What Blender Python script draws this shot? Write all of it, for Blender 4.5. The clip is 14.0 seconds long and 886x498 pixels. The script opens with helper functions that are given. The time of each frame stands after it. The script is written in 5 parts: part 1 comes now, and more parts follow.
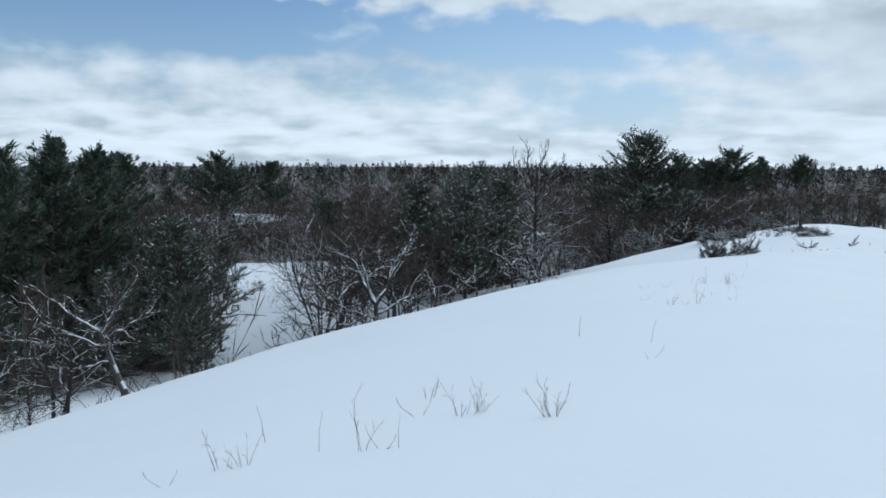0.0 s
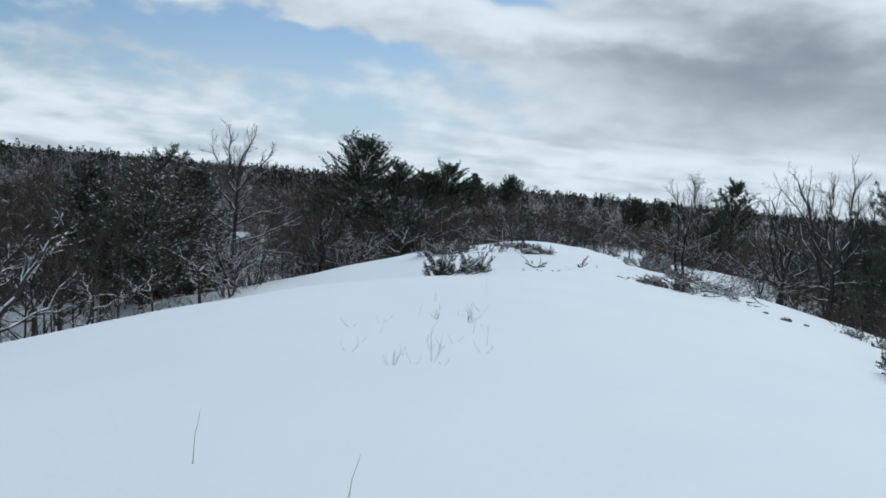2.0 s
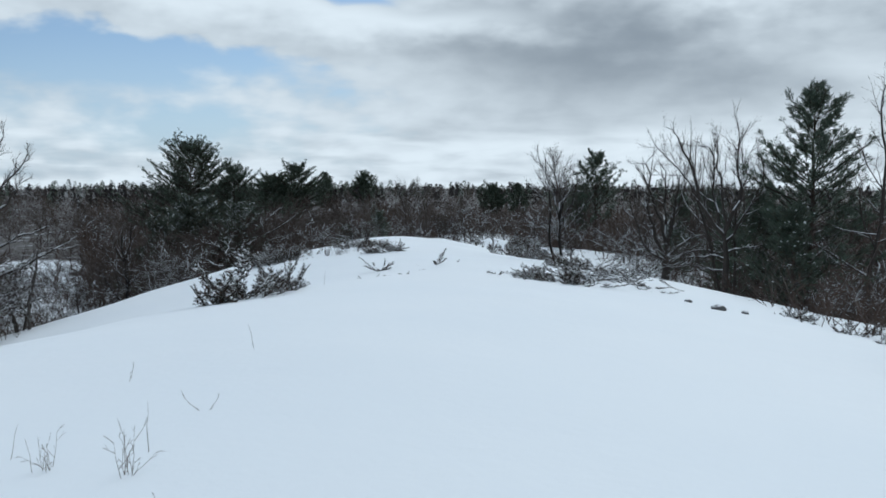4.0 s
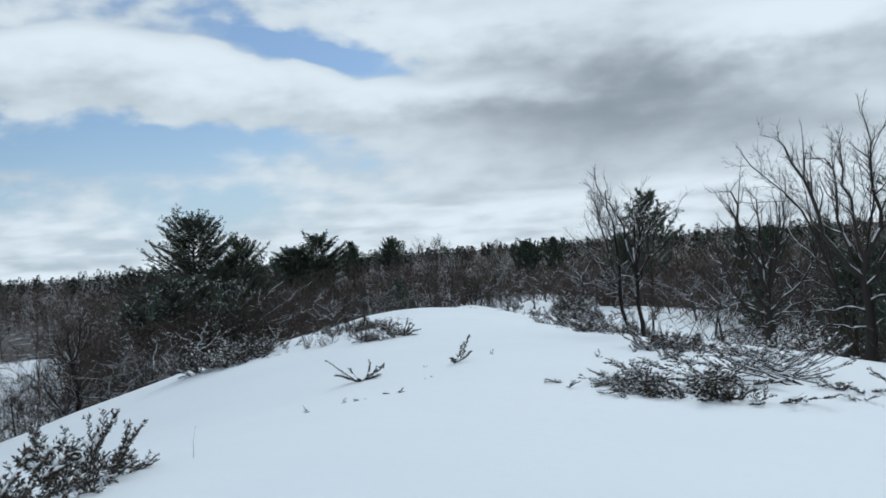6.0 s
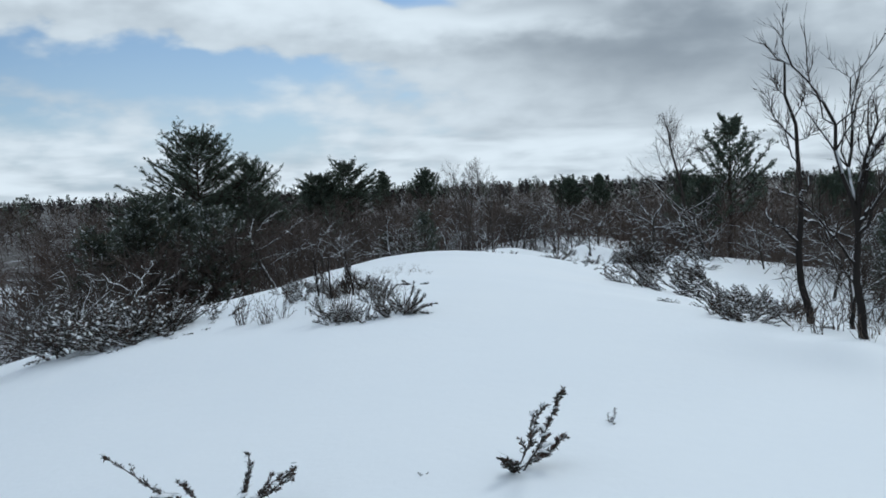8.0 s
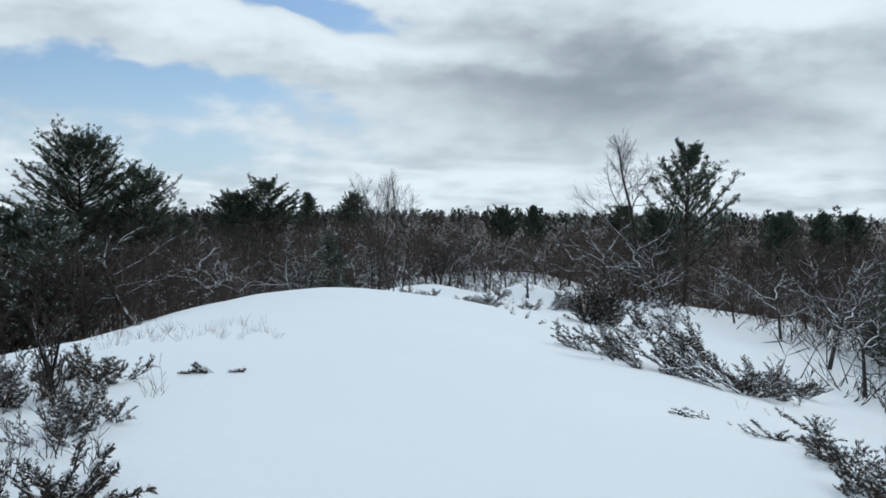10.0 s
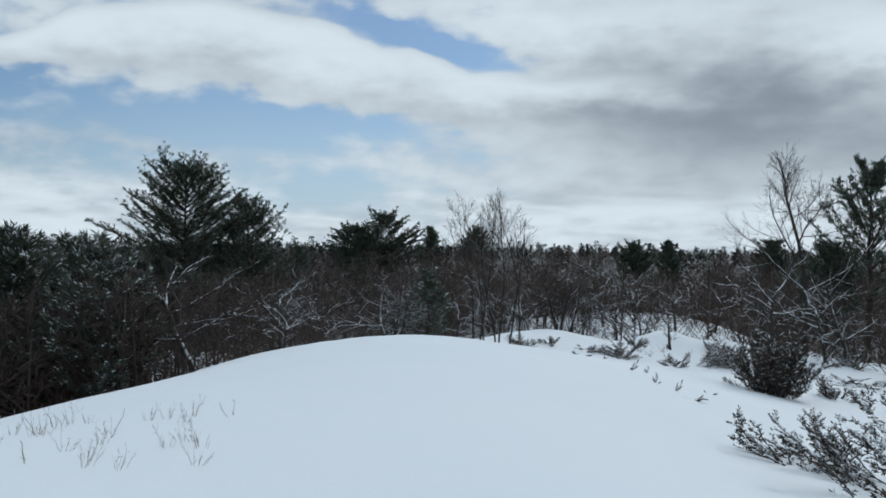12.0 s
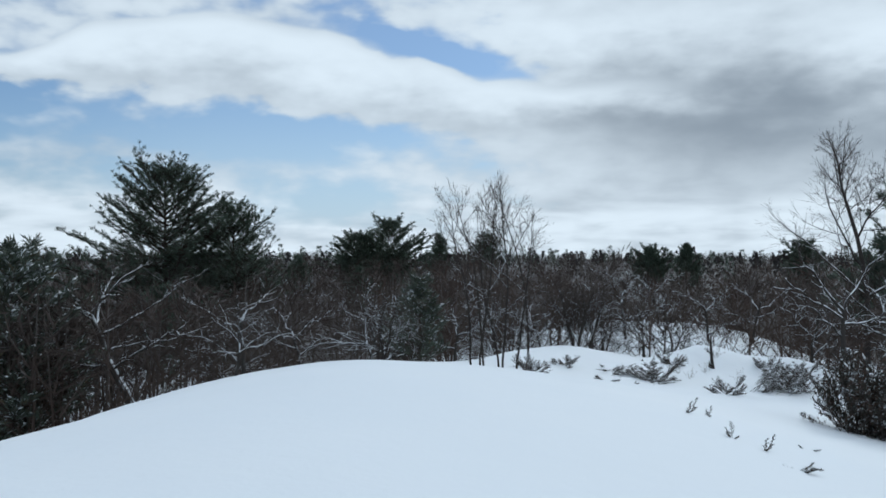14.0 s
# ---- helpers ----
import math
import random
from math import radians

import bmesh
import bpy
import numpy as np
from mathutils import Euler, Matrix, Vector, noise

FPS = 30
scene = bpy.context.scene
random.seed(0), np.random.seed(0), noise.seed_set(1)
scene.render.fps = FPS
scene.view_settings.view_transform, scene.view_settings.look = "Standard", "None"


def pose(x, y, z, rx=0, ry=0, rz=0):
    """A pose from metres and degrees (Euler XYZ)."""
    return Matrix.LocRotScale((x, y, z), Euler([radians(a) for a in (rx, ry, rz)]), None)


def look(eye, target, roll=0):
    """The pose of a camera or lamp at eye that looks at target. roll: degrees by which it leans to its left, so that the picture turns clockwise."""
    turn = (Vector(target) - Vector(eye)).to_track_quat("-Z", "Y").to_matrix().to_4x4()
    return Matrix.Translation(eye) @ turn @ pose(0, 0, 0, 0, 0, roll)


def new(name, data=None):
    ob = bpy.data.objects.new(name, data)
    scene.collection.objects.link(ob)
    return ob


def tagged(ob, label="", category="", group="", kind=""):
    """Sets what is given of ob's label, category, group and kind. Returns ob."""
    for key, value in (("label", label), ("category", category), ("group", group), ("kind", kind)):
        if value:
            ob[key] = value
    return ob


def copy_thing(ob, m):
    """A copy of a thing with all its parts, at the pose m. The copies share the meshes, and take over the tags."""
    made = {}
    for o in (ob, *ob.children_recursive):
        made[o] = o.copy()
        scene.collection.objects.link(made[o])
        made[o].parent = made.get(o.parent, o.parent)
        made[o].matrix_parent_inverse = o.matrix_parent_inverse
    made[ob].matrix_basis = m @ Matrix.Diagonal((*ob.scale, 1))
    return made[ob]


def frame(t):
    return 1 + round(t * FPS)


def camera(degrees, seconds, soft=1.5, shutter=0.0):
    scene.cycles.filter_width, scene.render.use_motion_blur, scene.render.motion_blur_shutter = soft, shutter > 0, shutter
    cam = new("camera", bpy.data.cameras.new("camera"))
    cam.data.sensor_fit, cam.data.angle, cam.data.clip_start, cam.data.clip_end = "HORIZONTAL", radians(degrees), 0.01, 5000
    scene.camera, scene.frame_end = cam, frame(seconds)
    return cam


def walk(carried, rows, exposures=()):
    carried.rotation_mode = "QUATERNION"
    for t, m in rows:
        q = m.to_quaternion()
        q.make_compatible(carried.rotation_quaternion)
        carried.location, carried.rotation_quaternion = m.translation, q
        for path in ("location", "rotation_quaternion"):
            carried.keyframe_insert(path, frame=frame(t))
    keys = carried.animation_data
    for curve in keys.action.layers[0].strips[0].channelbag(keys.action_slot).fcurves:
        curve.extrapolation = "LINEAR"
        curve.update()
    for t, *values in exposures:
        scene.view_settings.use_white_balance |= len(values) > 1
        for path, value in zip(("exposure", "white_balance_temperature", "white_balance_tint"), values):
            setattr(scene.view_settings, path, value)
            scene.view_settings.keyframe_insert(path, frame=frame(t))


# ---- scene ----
cam = camera(56.5, 14.0, soft=1.7)
METRES, EYE, TILT, LEAN, TURN = 60.0, 1.65, -6.5, -0.25, 0.0
ROWS = [
    (0.0, 0.0, 0.0, 0.0, -0.0, 0.0, 0.0),
    (0.5, 0.0033, 0.032, 0.0003, -5.41, -1.51, -0.93),
    (1.0, 0.0091, 0.0606, 0.0004, -10.62, -1.44, -2.09),
    (1.5, 0.0186, 0.0887, 0.0016, -15.18, -0.26, -2.09),
    (2.0, 0.0324, 0.1242, 0.0025, -19.37, 0.79, -2.84),
    (2.5, 0.0472, 0.1549, 0.003, -23.12, -0.25, -3.18),
    (3.0, 0.0637, 0.1863, 0.004, -26.06, -0.49, -2.34),
    (5.5, 0.1793, 0.3643, 0.0119, -28.92, 3.83, 10.04),
    (6.0, 0.1991, 0.4063, 0.0155, -26.14, 5.22, 7.36),
    (6.5, 0.2192, 0.4509, 0.0181, -23.58, 5.12, 4.18),
    (7.0, 0.2397, 0.4939, 0.021, -21.93, 4.32, 2.99),
    (7.5, 0.2613, 0.5353, 0.023, -22.72, 2.8, 4.19),
    (8.0, 0.2816, 0.5741, 0.0254, -23.86, 0.95, 5.0),
    (8.5, 0.301, 0.6103, 0.0273, -25.32, 1.06, 3.33),
    (11.0, 0.3909, 0.7475, 0.0359, -29.29, 3.72, 3.51),
    (11.5, 0.4055, 0.7726, 0.0372, -25.25, 4.9, 1.6),
    (12.0, 0.4164, 0.7944, 0.0385, -19.92, 5.36, 1.53),
    (12.5, 0.4274, 0.8148, 0.0402, -17.63, 5.35, 1.73),
    (13.0, 0.4381, 0.8358, 0.0413, -17.99, 5.22, 2.37),
    (13.5, 0.4477, 0.8565, 0.0427, -18.5, 5.96, 1.97),
    (14.0, 0.4593, 0.8801, 0.0431, -19.01, 5.99, 2.35),
]
walk(cam, [(t, pose(0, 0, EYE, TILT, LEAN, TURN) @ pose(METRES * x, METRES * y, METRES * z, 90 + pitch, roll, yaw)) for t, x, y, z, yaw, pitch, roll in ROWS],
     exposures=[(0.0, 0.02, 5600, 3), (0.5, 0.02, 5750, 3), (1.5, 0.0, 5800, 3), (2.5, -0.10, 5800, 3), (3.0, -0.03, 5800, 3), (5.5, -0.02, 5850, 3), (6.5, -0.08, 5800, 3), (7.5, -0.15, 5800, 3), (8.5, 0.05, 5830, 3), (11.0, -0.05, 5880, 3), (12.0, -0.16, 5850, 3), (13.0, -0.08, 5800, 3), (14.0, -0.02, 5720, 3)])

# ---- sky and sun ----
SUN_AZIMUTH, SUN_HEIGHT = 58.0, 33.0


def node(tree, kind, **inputs):
    n = tree.nodes.new(kind)
    for key, value in inputs.items():
        n.inputs[key.replace("_", " ")].default_value = value
    return n


def maths(tree, op, a, b=0.5, c=0.5, clamp=False):
    n = tree.nodes.new("ShaderNodeMath")
    n.operation, n.use_clamp = op, clamp
    for i, v in enumerate((a, b, c)):
        if isinstance(v, (int, float)):
            n.inputs[i].default_value = v
        else:
            tree.links.new(v, n.inputs[i])
    return n.outputs[0]


def ramp(tree, value, lo, hi, a=0.0, b=1.0):
    n = tree.nodes.new("ShaderNodeMapRange")
    n.interpolation_type = "SMOOTHSTEP"
    for i, v in enumerate((value, lo, hi, a, b)):
        if isinstance(v, (int, float)):
            n.inputs[i].default_value = v
        else:
            tree.links.new(v, n.inputs[i])
    return n.outputs[0]


def blend(tree, factor, a, b):
    n = tree.nodes.new("ShaderNodeMix")
    n.data_type = "RGBA"
    for socket, v in ((n.inputs[0], factor), (n.inputs[6], a), (n.inputs[7], b)):
        if isinstance(v, (int, float)):
            socket.default_value = v
        elif isinstance(v, tuple):
            socket.default_value = (*v, 1)
        else:
            tree.links.new(v, socket)
    return n.outputs[2]


def noise_at(tree, vector, scale, detail=4.0, rough=0.55, distortion=0.0):
    n = node(tree, "ShaderNodeTexNoise", Scale=scale, Detail=detail, Roughness=rough, Distortion=distortion)
    tree.links.new(vector, n.inputs["Vector"])
    return n.outputs["Fac"]


def make_sky():
    world = bpy.data.worlds.new("winter_sky")
    scene.world = world
    world.use_nodes = True
    t = world.node_tree
    t.nodes.clear()
    sky = t.nodes.new("ShaderNodeTexSky")
    sky.sky_type, sky.sun_disc = "NISHITA", False
    sky.sun_elevation, sky.sun_rotation = radians(SUN_HEIGHT), radians(SUN_AZIMUTH)
    sky.air_density, sky.dust_density, sky.ozone_density = 1.0, 0.6, 1.6
    where = t.nodes.new("ShaderNodeTexCoord")
    split = t.nodes.new("ShaderNodeSeparateXYZ")
    t.links.new(where.outputs["Generated"], split.inputs[0])
    x, y, z = split.outputs

    def add(*terms):
        out = terms[0]
        for v in terms[1:]:
            out = maths(t, "ADD", out, v)
        return out

    def times(a, b):
        return maths(t, "MULTIPLY", a, b)

    def vector(a, b):
        n = t.nodes.new("ShaderNodeCombineXYZ")
        t.links.new(a, n.inputs[0])
        t.links.new(b, n.inputs[1])
        return n.outputs[0]

    def off(v, k):
        return times(maths(t, "SUBTRACT", v, 0.5), k)

    def profile(value, points, top):
        """A smooth curve through a few heights over the azimuth, from -30 to 60 degrees."""
        n = t.nodes.new("ShaderNodeValToRGB")
        n.color_ramp.interpolation = "EASE"
        for i, (p, v) in enumerate(points):
            e = n.color_ramp.elements[i] if i < 2 else n.color_ramp.elements.new(1.0)
            e.position, e.color = (p + 30) / 90, (v / top, v / top, v / top, 1)
        t.links.new(ramp_linear(value), n.inputs[0])
        return times(n.outputs[0], top)

    def ramp_linear(value):
        return maths(t, "DIVIDE", maths(t, "ADD", value, 30.0), 90.0, clamp=True)

    az = times(maths(t, "ARCTAN2", x, y), 180 / math.pi)
    el = times(maths(t, "ARCSINE", z), 180 / math.pi)
    up = maths(t, "ADD", maths(t, "MAXIMUM", z, 0.0), 0.30)
    flat = vector(maths(t, "DIVIDE", x, up), maths(t, "DIVIDE", y, up))
    billow = noise_at(t, flat, 2.2, 2.5, 0.4, 0.2)
    puff = noise_at(t, vector(times(az, 0.13), times(el, 0.30)), 1.0, 4.0, 0.45, 0.1)
    curl = noise_at(t, vector(times(az, 0.40), times(el, 0.80)), 1.0, 3.0, 0.45, 0.1)
    streak = noise_at(t, vector(times(az, 0.11), times(el, 0.62)), 1.0, 3.0, 0.45, 0.2)
    rows = noise_at(t, vector(times(az, 0.20), times(el, 1.05)), 1.0, 3.0, 0.45, 0.3)
    azw = add(az, off(billow, 7.0), off(puff, 5.0))
    elw = add(el, off(billow, 1.8), off(puff, 1.6), off(curl, 1.1))

    def spots(rows):
        out = None
        for a, e, wa, we, slope, strength in rows:
            da = maths(t, "SUBTRACT", azw, a)
            de = maths(t, "SUBTRACT", maths(t, "SUBTRACT", elw, e), times(da, slope))
            da, de = maths(t, "DIVIDE", da, wa), maths(t, "DIVIDE", de, we)
            s = times(maths(t, "EXPONENT", times(add(times(da, da), times(de, de)), -1.0)), strength)
            out = s if out is None else add(out, s)
        return out

    # the long cloud bank: a crisp sunlit top, a soft grey underside
    depth = maths(t, "SUBTRACT", profile(az, BANK_TOP, 16.0), elw)
    share = maths(t, "DIVIDE", depth, profile(az, BANK_DEPTH, 8.0))
    bank = times(times(ramp(t, depth, -0.25, 0.75), ramp(t, share, 0.6, 1.2, 1.0, 0.0)), times(ramp(t, az, -16.0, -6.0), ramp(t, az, 31.0, 40.0, 1.0, 0.0)))
    sheet = ramp(t, az, 22.0, 33.0)
    low = ramp(t, el, 0.5, 5.5, 1.0, 0.0)
    cover = add(off(billow, 0.5), off(puff, 0.8), off(streak, 0.3), off(curl, 1.0), times(off(rows, 0.9), low), times(sheet, 0.6), times(low, 0.10), 0.60)
    cover = maths(t, "SUBTRACT", add(cover, times(bank, 0.9)), spots(BLUE_GAPS))
    mask = ramp(t, cover, 0.10, 0.76)
    tone = add(off(billow, 0.45), off(puff, 0.55), off(curl, 0.42), times(off(rows, 1.5), low), times(low, 0.12), off(streak, 0.25), spots(CLOUD_SHADE), 0.06)
    tone = add(tone, times(bank, ramp(t, share, 0.2, 0.95, 0.36, -0.12)))
    cloud = blend(t, ramp(t, tone, -0.75, 0.55), CLOUD_DARK, CLOUD_LIGHT)
    blue = t.nodes.new("ShaderNodeVectorMath")
    blue.operation = "MULTIPLY"
    t.links.new(sky.outputs[0], blue.inputs[0])
    blue.inputs[1].default_value = (0.060, 0.070, 0.085)
    haze = maths(t, "MULTIPLY", ramp(t, el, 0.0, 12.0, 0.72, 0.24), ramp(t, az, -12.0, 6.0, 0.55, 1.0))
    clear = blend(t, haze, blue.outputs[0], (0.58, 0.67, 0.77))
    both = blend(t, mask, clear, cloud)
    back = node(t, "ShaderNodeBackground", Strength=SKY_STRENGTH)
    t.links.new(both, back.inputs["Color"])
    out = t.nodes.new("ShaderNodeOutputWorld")
    t.links.new(back.outputs[0], out.inputs[0])


SKY_STRENGTH = 1.0
CLOUD_DARK, CLOUD_LIGHT = (0.30, 0.325, 0.36), (0.83, 0.85, 0.87)
# azimuth and height of the bank's upper edge, and its depth
BANK_TOP = ((-30, 9.0), (60, 8.0), (-9, 11.8), (-3, 14.4), (4, 15.3), (10.5, 14.4), (17, 12.9), (22, 11.6), (28, 11.0), (34, 9.8))
BANK_DEPTH = ((-30, 1.5), (60, 1.0), (-9, 2.0), (-3, 4.2), (4, 5.2), (10.5, 5.6), (17, 4.6), (26, 3.2), (34, 1.6))
# azimuth, height, half width, half height, slope, strength
BLUE_GAPS = ((17.8, 13.5, 6, 1.0, -0.25, 1.0), (6.5, 7.6, 9, 1.8, 0.0, 0.85), (11, 3.2, 4.5, 1.6, 0.1, 0.55), (-3, 4.3, 5, 0.8, 0.0, 0.3), (-14, 8.6, 8, 2.0, 0.0, 0.85), (-28, 10.0, 14, 3.0, 0.0, 0.9), (5, 26, 30, 5, 0.0, 0.4))
CLOUD_SHADE = ((41, 8.0, 13, 3.4, 0.0, -0.62), (50, 12.4, 8, 1.5, 0.0, 0.65), (32, 14.6, 10, 1.5, 0.0, 0.25), (48, 2.3, 8, 0.6, 0.0, 0.40), (34, 1.8, 6, 0.5, 0.0, 0.30), (28, 6.0, 7, 1.5, 0.0, 0.12), (0, 3.2, 20, 1.2, 0.0, 0.08), (-4, 7.0, 8, 2.0, 0.0, -0.15), (58, 6.5, 6, 1.5, 0.0, 0.2))
make_sky()
sun = new("sun", bpy.data.lights.new("sun", "SUN"))
sun.data.energy, sun.data.angle, sun.data.color = 0.9, radians(14), (1.0, 0.95, 0.88)
sa, se = radians(SUN_AZIMUTH), radians(SUN_HEIGHT)
sun.matrix_world = look((60 * math.sin(sa), 60 * math.cos(sa), 60 * math.tan(se)), (0, 0, 0))


# ---- materials ----
# open places in the woods: x, y, radius
CLEARINGS = ((-15.5, 71, 8), (-10.5, 50, 3.8), (-9.5, 43, 3.4), (-8.5, 37, 3), (-12.5, 60, 5), (56, 92, 3.5), (-31, 126, 6), (46, 76, 4), (11.5, 75, 5), (9.5, 84, 4), (10.6, 69, 3.5), (11.2, 64.5, 3), (9, 71.6, 4.5), (11, 78, 4.5), (9, 87, 5), (8.5, 96, 5), (9, 106, 6), (9, 117, 6), (11.6, 60, 3.4), (11.6, 55.5, 2.4), (54, 88, 4), (60, 97, 5))

# thinly wooded slopes with snow on the floor: x, y, radius
THIN = ((57, 95, 9), (65, 85, 9), (56, 73, 7), (51, 82, 6), (-3, 42, 8), (0.5, 51, 6), (-7, 53, 6))


def material(name, rough=0.9, specular=0.3):
    m = bpy.data.materials.new(name)
    m.use_nodes = True
    t = m.node_tree
    b = t.nodes["Principled BSDF"]
    b.inputs["Roughness"].default_value = rough
    b.inputs["Specular IOR Level"].default_value = specular
    return m, t, b


def bumped(t, b, height, strength, distance):
    n = node(t, "ShaderNodeBump", Strength=strength, Distance=distance)
    t.links.new(height, n.inputs["Height"])
    t.links.new(n.outputs[0], b.inputs["Normal"])


def snow_material():
    m, t, b = material("snow", 0.75, 0.25)
    at = t.nodes.new("ShaderNodeTexCoord").outputs["Object"]
    drift = noise_at(t, at, 0.22, 4.0)
    grain = noise_at(t, at, 9.0, 5.0, 0.6)
    col = blend(t, drift, (0.80, 0.845, 0.90), (0.87, 0.895, 0.925))
    split = t.nodes.new("ShaderNodeSeparateXYZ")
    t.links.new(at, split.inputs[0])
    x, y = split.outputs[0], split.outputs[1]
    across = maths(t, "SUBTRACT", maths(t, "MULTIPLY", x, 0.887), maths(t, "MULTIPLY", y, 0.462))
    along = maths(t, "ADD", maths(t, "MULTIPLY", x, 0.462), maths(t, "MULTIPLY", y, 0.887))
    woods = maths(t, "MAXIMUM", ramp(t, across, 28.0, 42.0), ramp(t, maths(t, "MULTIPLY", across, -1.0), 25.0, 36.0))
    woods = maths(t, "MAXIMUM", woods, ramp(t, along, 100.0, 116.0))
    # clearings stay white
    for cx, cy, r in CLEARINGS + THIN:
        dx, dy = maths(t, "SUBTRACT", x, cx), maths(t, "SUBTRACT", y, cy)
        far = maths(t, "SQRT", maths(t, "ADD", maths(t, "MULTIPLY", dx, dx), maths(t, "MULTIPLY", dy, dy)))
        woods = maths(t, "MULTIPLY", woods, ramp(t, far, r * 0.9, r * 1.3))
    # the dark of dense woods is put into the floor's colour as brown patches
    floor_mask = ramp(t, maths(t, "ADD", noise_at(t, at, 0.45, 6.0, 0.7), maths(t, "MULTIPLY", maths(t, "SUBTRACT", woods, 1.0), 0.45)), 0.27, 0.47)
    floor_dark = blend(t, noise_at(t, at, 2.5, 4.0), (0.030, 0.024, 0.021), (0.075, 0.061, 0.052))
    col = blend(t, maths(t, "MULTIPLY", floor_mask, 0.95), col, floor_dark)
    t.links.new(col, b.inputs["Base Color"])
    h = maths(t, "ADD", maths(t, "MULTIPLY", grain, 0.25), noise_at(t, at, 1.3, 3.0))
    bumped(t, b, h, 0.35, 0.05)
    return m


def bark_material(name, dark, light, snow=0.75, lo=0.35, hi=0.7, rust=0.0):
    """Bark with snow lying on the upward sides."""
    m, t, b = material(name, 0.92, 0.2)
    at = t.nodes.new("ShaderNodeTexCoord").outputs["Object"]
    col = blend(t, noise_at(t, at, 6.0, 5.0, 0.65), dark, light)
    info = t.nodes.new("ShaderNodeObjectInfo")
    col = blend(t, maths(t, "MULTIPLY", info.outputs["Random"], 0.35), col, light)
    n = t.nodes.new("ShaderNodeNewGeometry")
    s = t.nodes.new("ShaderNodeSeparateXYZ")
    t.links.new(n.outputs["Normal"], s.inputs[0])
    lie = ramp(t, s.outputs[2], lo, hi)
    patch = ramp(t, noise_at(t, at, 1.7, 4.0), 0.34, 0.48)
    lie = maths(t, "MULTIPLY", maths(t, "MULTIPLY", lie, patch), snow)
    if rust:
        sort = ramp(t, noise_at(t, at, 0.11, 2.0), 0.46, 0.62)
        col = blend(t, maths(t, "MULTIPLY", sort, rust), col, (0.12, 0.066, 0.045))
    t.links.new(blend(t, lie, col, (0.82, 0.85, 0.89)), b.inputs["Base Color"])
    bumped(t, b, noise_at(t, at, 22.0, 4.0), 0.5, 0.03)
    return m


def leaf_material(name, dark, light, brown=(0.09, 0.07, 0.04), share=0.12, snow=0.25, rough=0.65, lumps=1.1):
    """Needles in small sprays, each a little different, some with snow on them."""
    m, t, b = material(name, rough, 0.3)
    geo = t.nodes.new("ShaderNodeNewGeometry")
    rnd = geo.outputs["Random Per Island"]
    at = t.nodes.new("ShaderNodeTexCoord").outputs["Object"]
    col = blend(t, rnd, dark, light)
    col = blend(t, ramp(t, maths(t, "FRACT", maths(t, "MULTIPLY", rnd, 17.3)), 1 - share, 1 - share + 0.05), col, brown)
    lump = ramp(t, noise_at(t, at, lumps, 3.0), 0.40, 0.58)
    some = ramp(t, maths(t, "FRACT", maths(t, "MULTIPLY", rnd, 43.7)), 1 - snow, 1 - snow + 0.08)
    frost = maths(t, "MULTIPLY", maths(t, "MULTIPLY", some, lump), 0.8)
    t.links.new(blend(t, frost, col, (0.78, 0.82, 0.87)), b.inputs["Base Color"])
    return m


def lying_snow():
    """Small loads of snow caught on boughs."""
    m, t, b = material("lying_snow", 0.8, 0.2)
    at = t.nodes.new("ShaderNodeTexCoord").outputs["Object"]
    t.links.new(blend(t, noise_at(t, at, 7.0, 3.0), (0.82, 0.85, 0.89), (0.90, 0.915, 0.93)), b.inputs["Base Color"])
    bumped(t, b, noise_at(t, at, 30.0, 3.0), 0.4, 0.02)
    return m


SNOW = snow_material()
BARK = bark_material("grey_brown_bark", (0.020, 0.017, 0.016), (0.060, 0.052, 0.047), 0.9, 0.35, 0.65)
PALE_BARK = bark_material("pale_snowy_bark", (0.04, 0.036, 0.034), (0.11, 0.10, 0.092), 0.97, 0.28, 0.55)
SNOWY_BARK = bark_material("snow_plastered_bark", (0.022, 0.020, 0.019), (0.065, 0.058, 0.053), 0.98, 0.18, 0.48)
BLACK_BARK = bark_material("near_black_wet_bark", (0.008, 0.007, 0.007), (0.026, 0.022, 0.020), 0.95, 0.28, 0.55)
DARK_BARK = bark_material("dark_pine_bark", (0.022, 0.018, 0.016), (0.065, 0.05, 0.042), 0.4)
TWIG = bark_material("bare_twigs", (0.033, 0.026, 0.022), (0.078, 0.061, 0.053), 0.06, 0.6, 0.85)
BRUSH = bark_material("undergrowth_twigs", (0.032, 0.024, 0.020), (0.076, 0.057, 0.048), 0.05, 0.6, 0.85, 0.2)
FAR_TWIG = bark_material("far_twigs", (0.033, 0.026, 0.023), (0.077, 0.061, 0.054), 0.05, 0.6, 0.85, 0.2)
HORIZON = bark_material("horizon_twigs", (0.020, 0.019, 0.019), (0.042, 0.039, 0.038), 0.0)
STALK = bark_material("dry_stalk", (0.065, 0.05, 0.04), (0.15, 0.118, 0.09), 0.0)
NEEDLE = leaf_material("pine_needles", (0.036, 0.053, 0.041), (0.096, 0.126, 0.090), snow=0.03, share=0.06)
FROSTED = leaf_material("frosted_pine_needles", (0.034, 0.045, 0.035), (0.086, 0.106, 0.078), snow=0.14, share=0.10)
JUNIPER = leaf_material("juniper_needles", (0.018, 0.021, 0.018), (0.056, 0.055, 0.042), (0.085, 0.048, 0.036), 0.38, 0.14, lumps=3.2)
LYING = lying_snow()
ROCK = bark_material("dark_rock", (0.05, 0.05, 0.052), (0.14, 0.14, 0.14), 0.9, 0.75, 0.9)

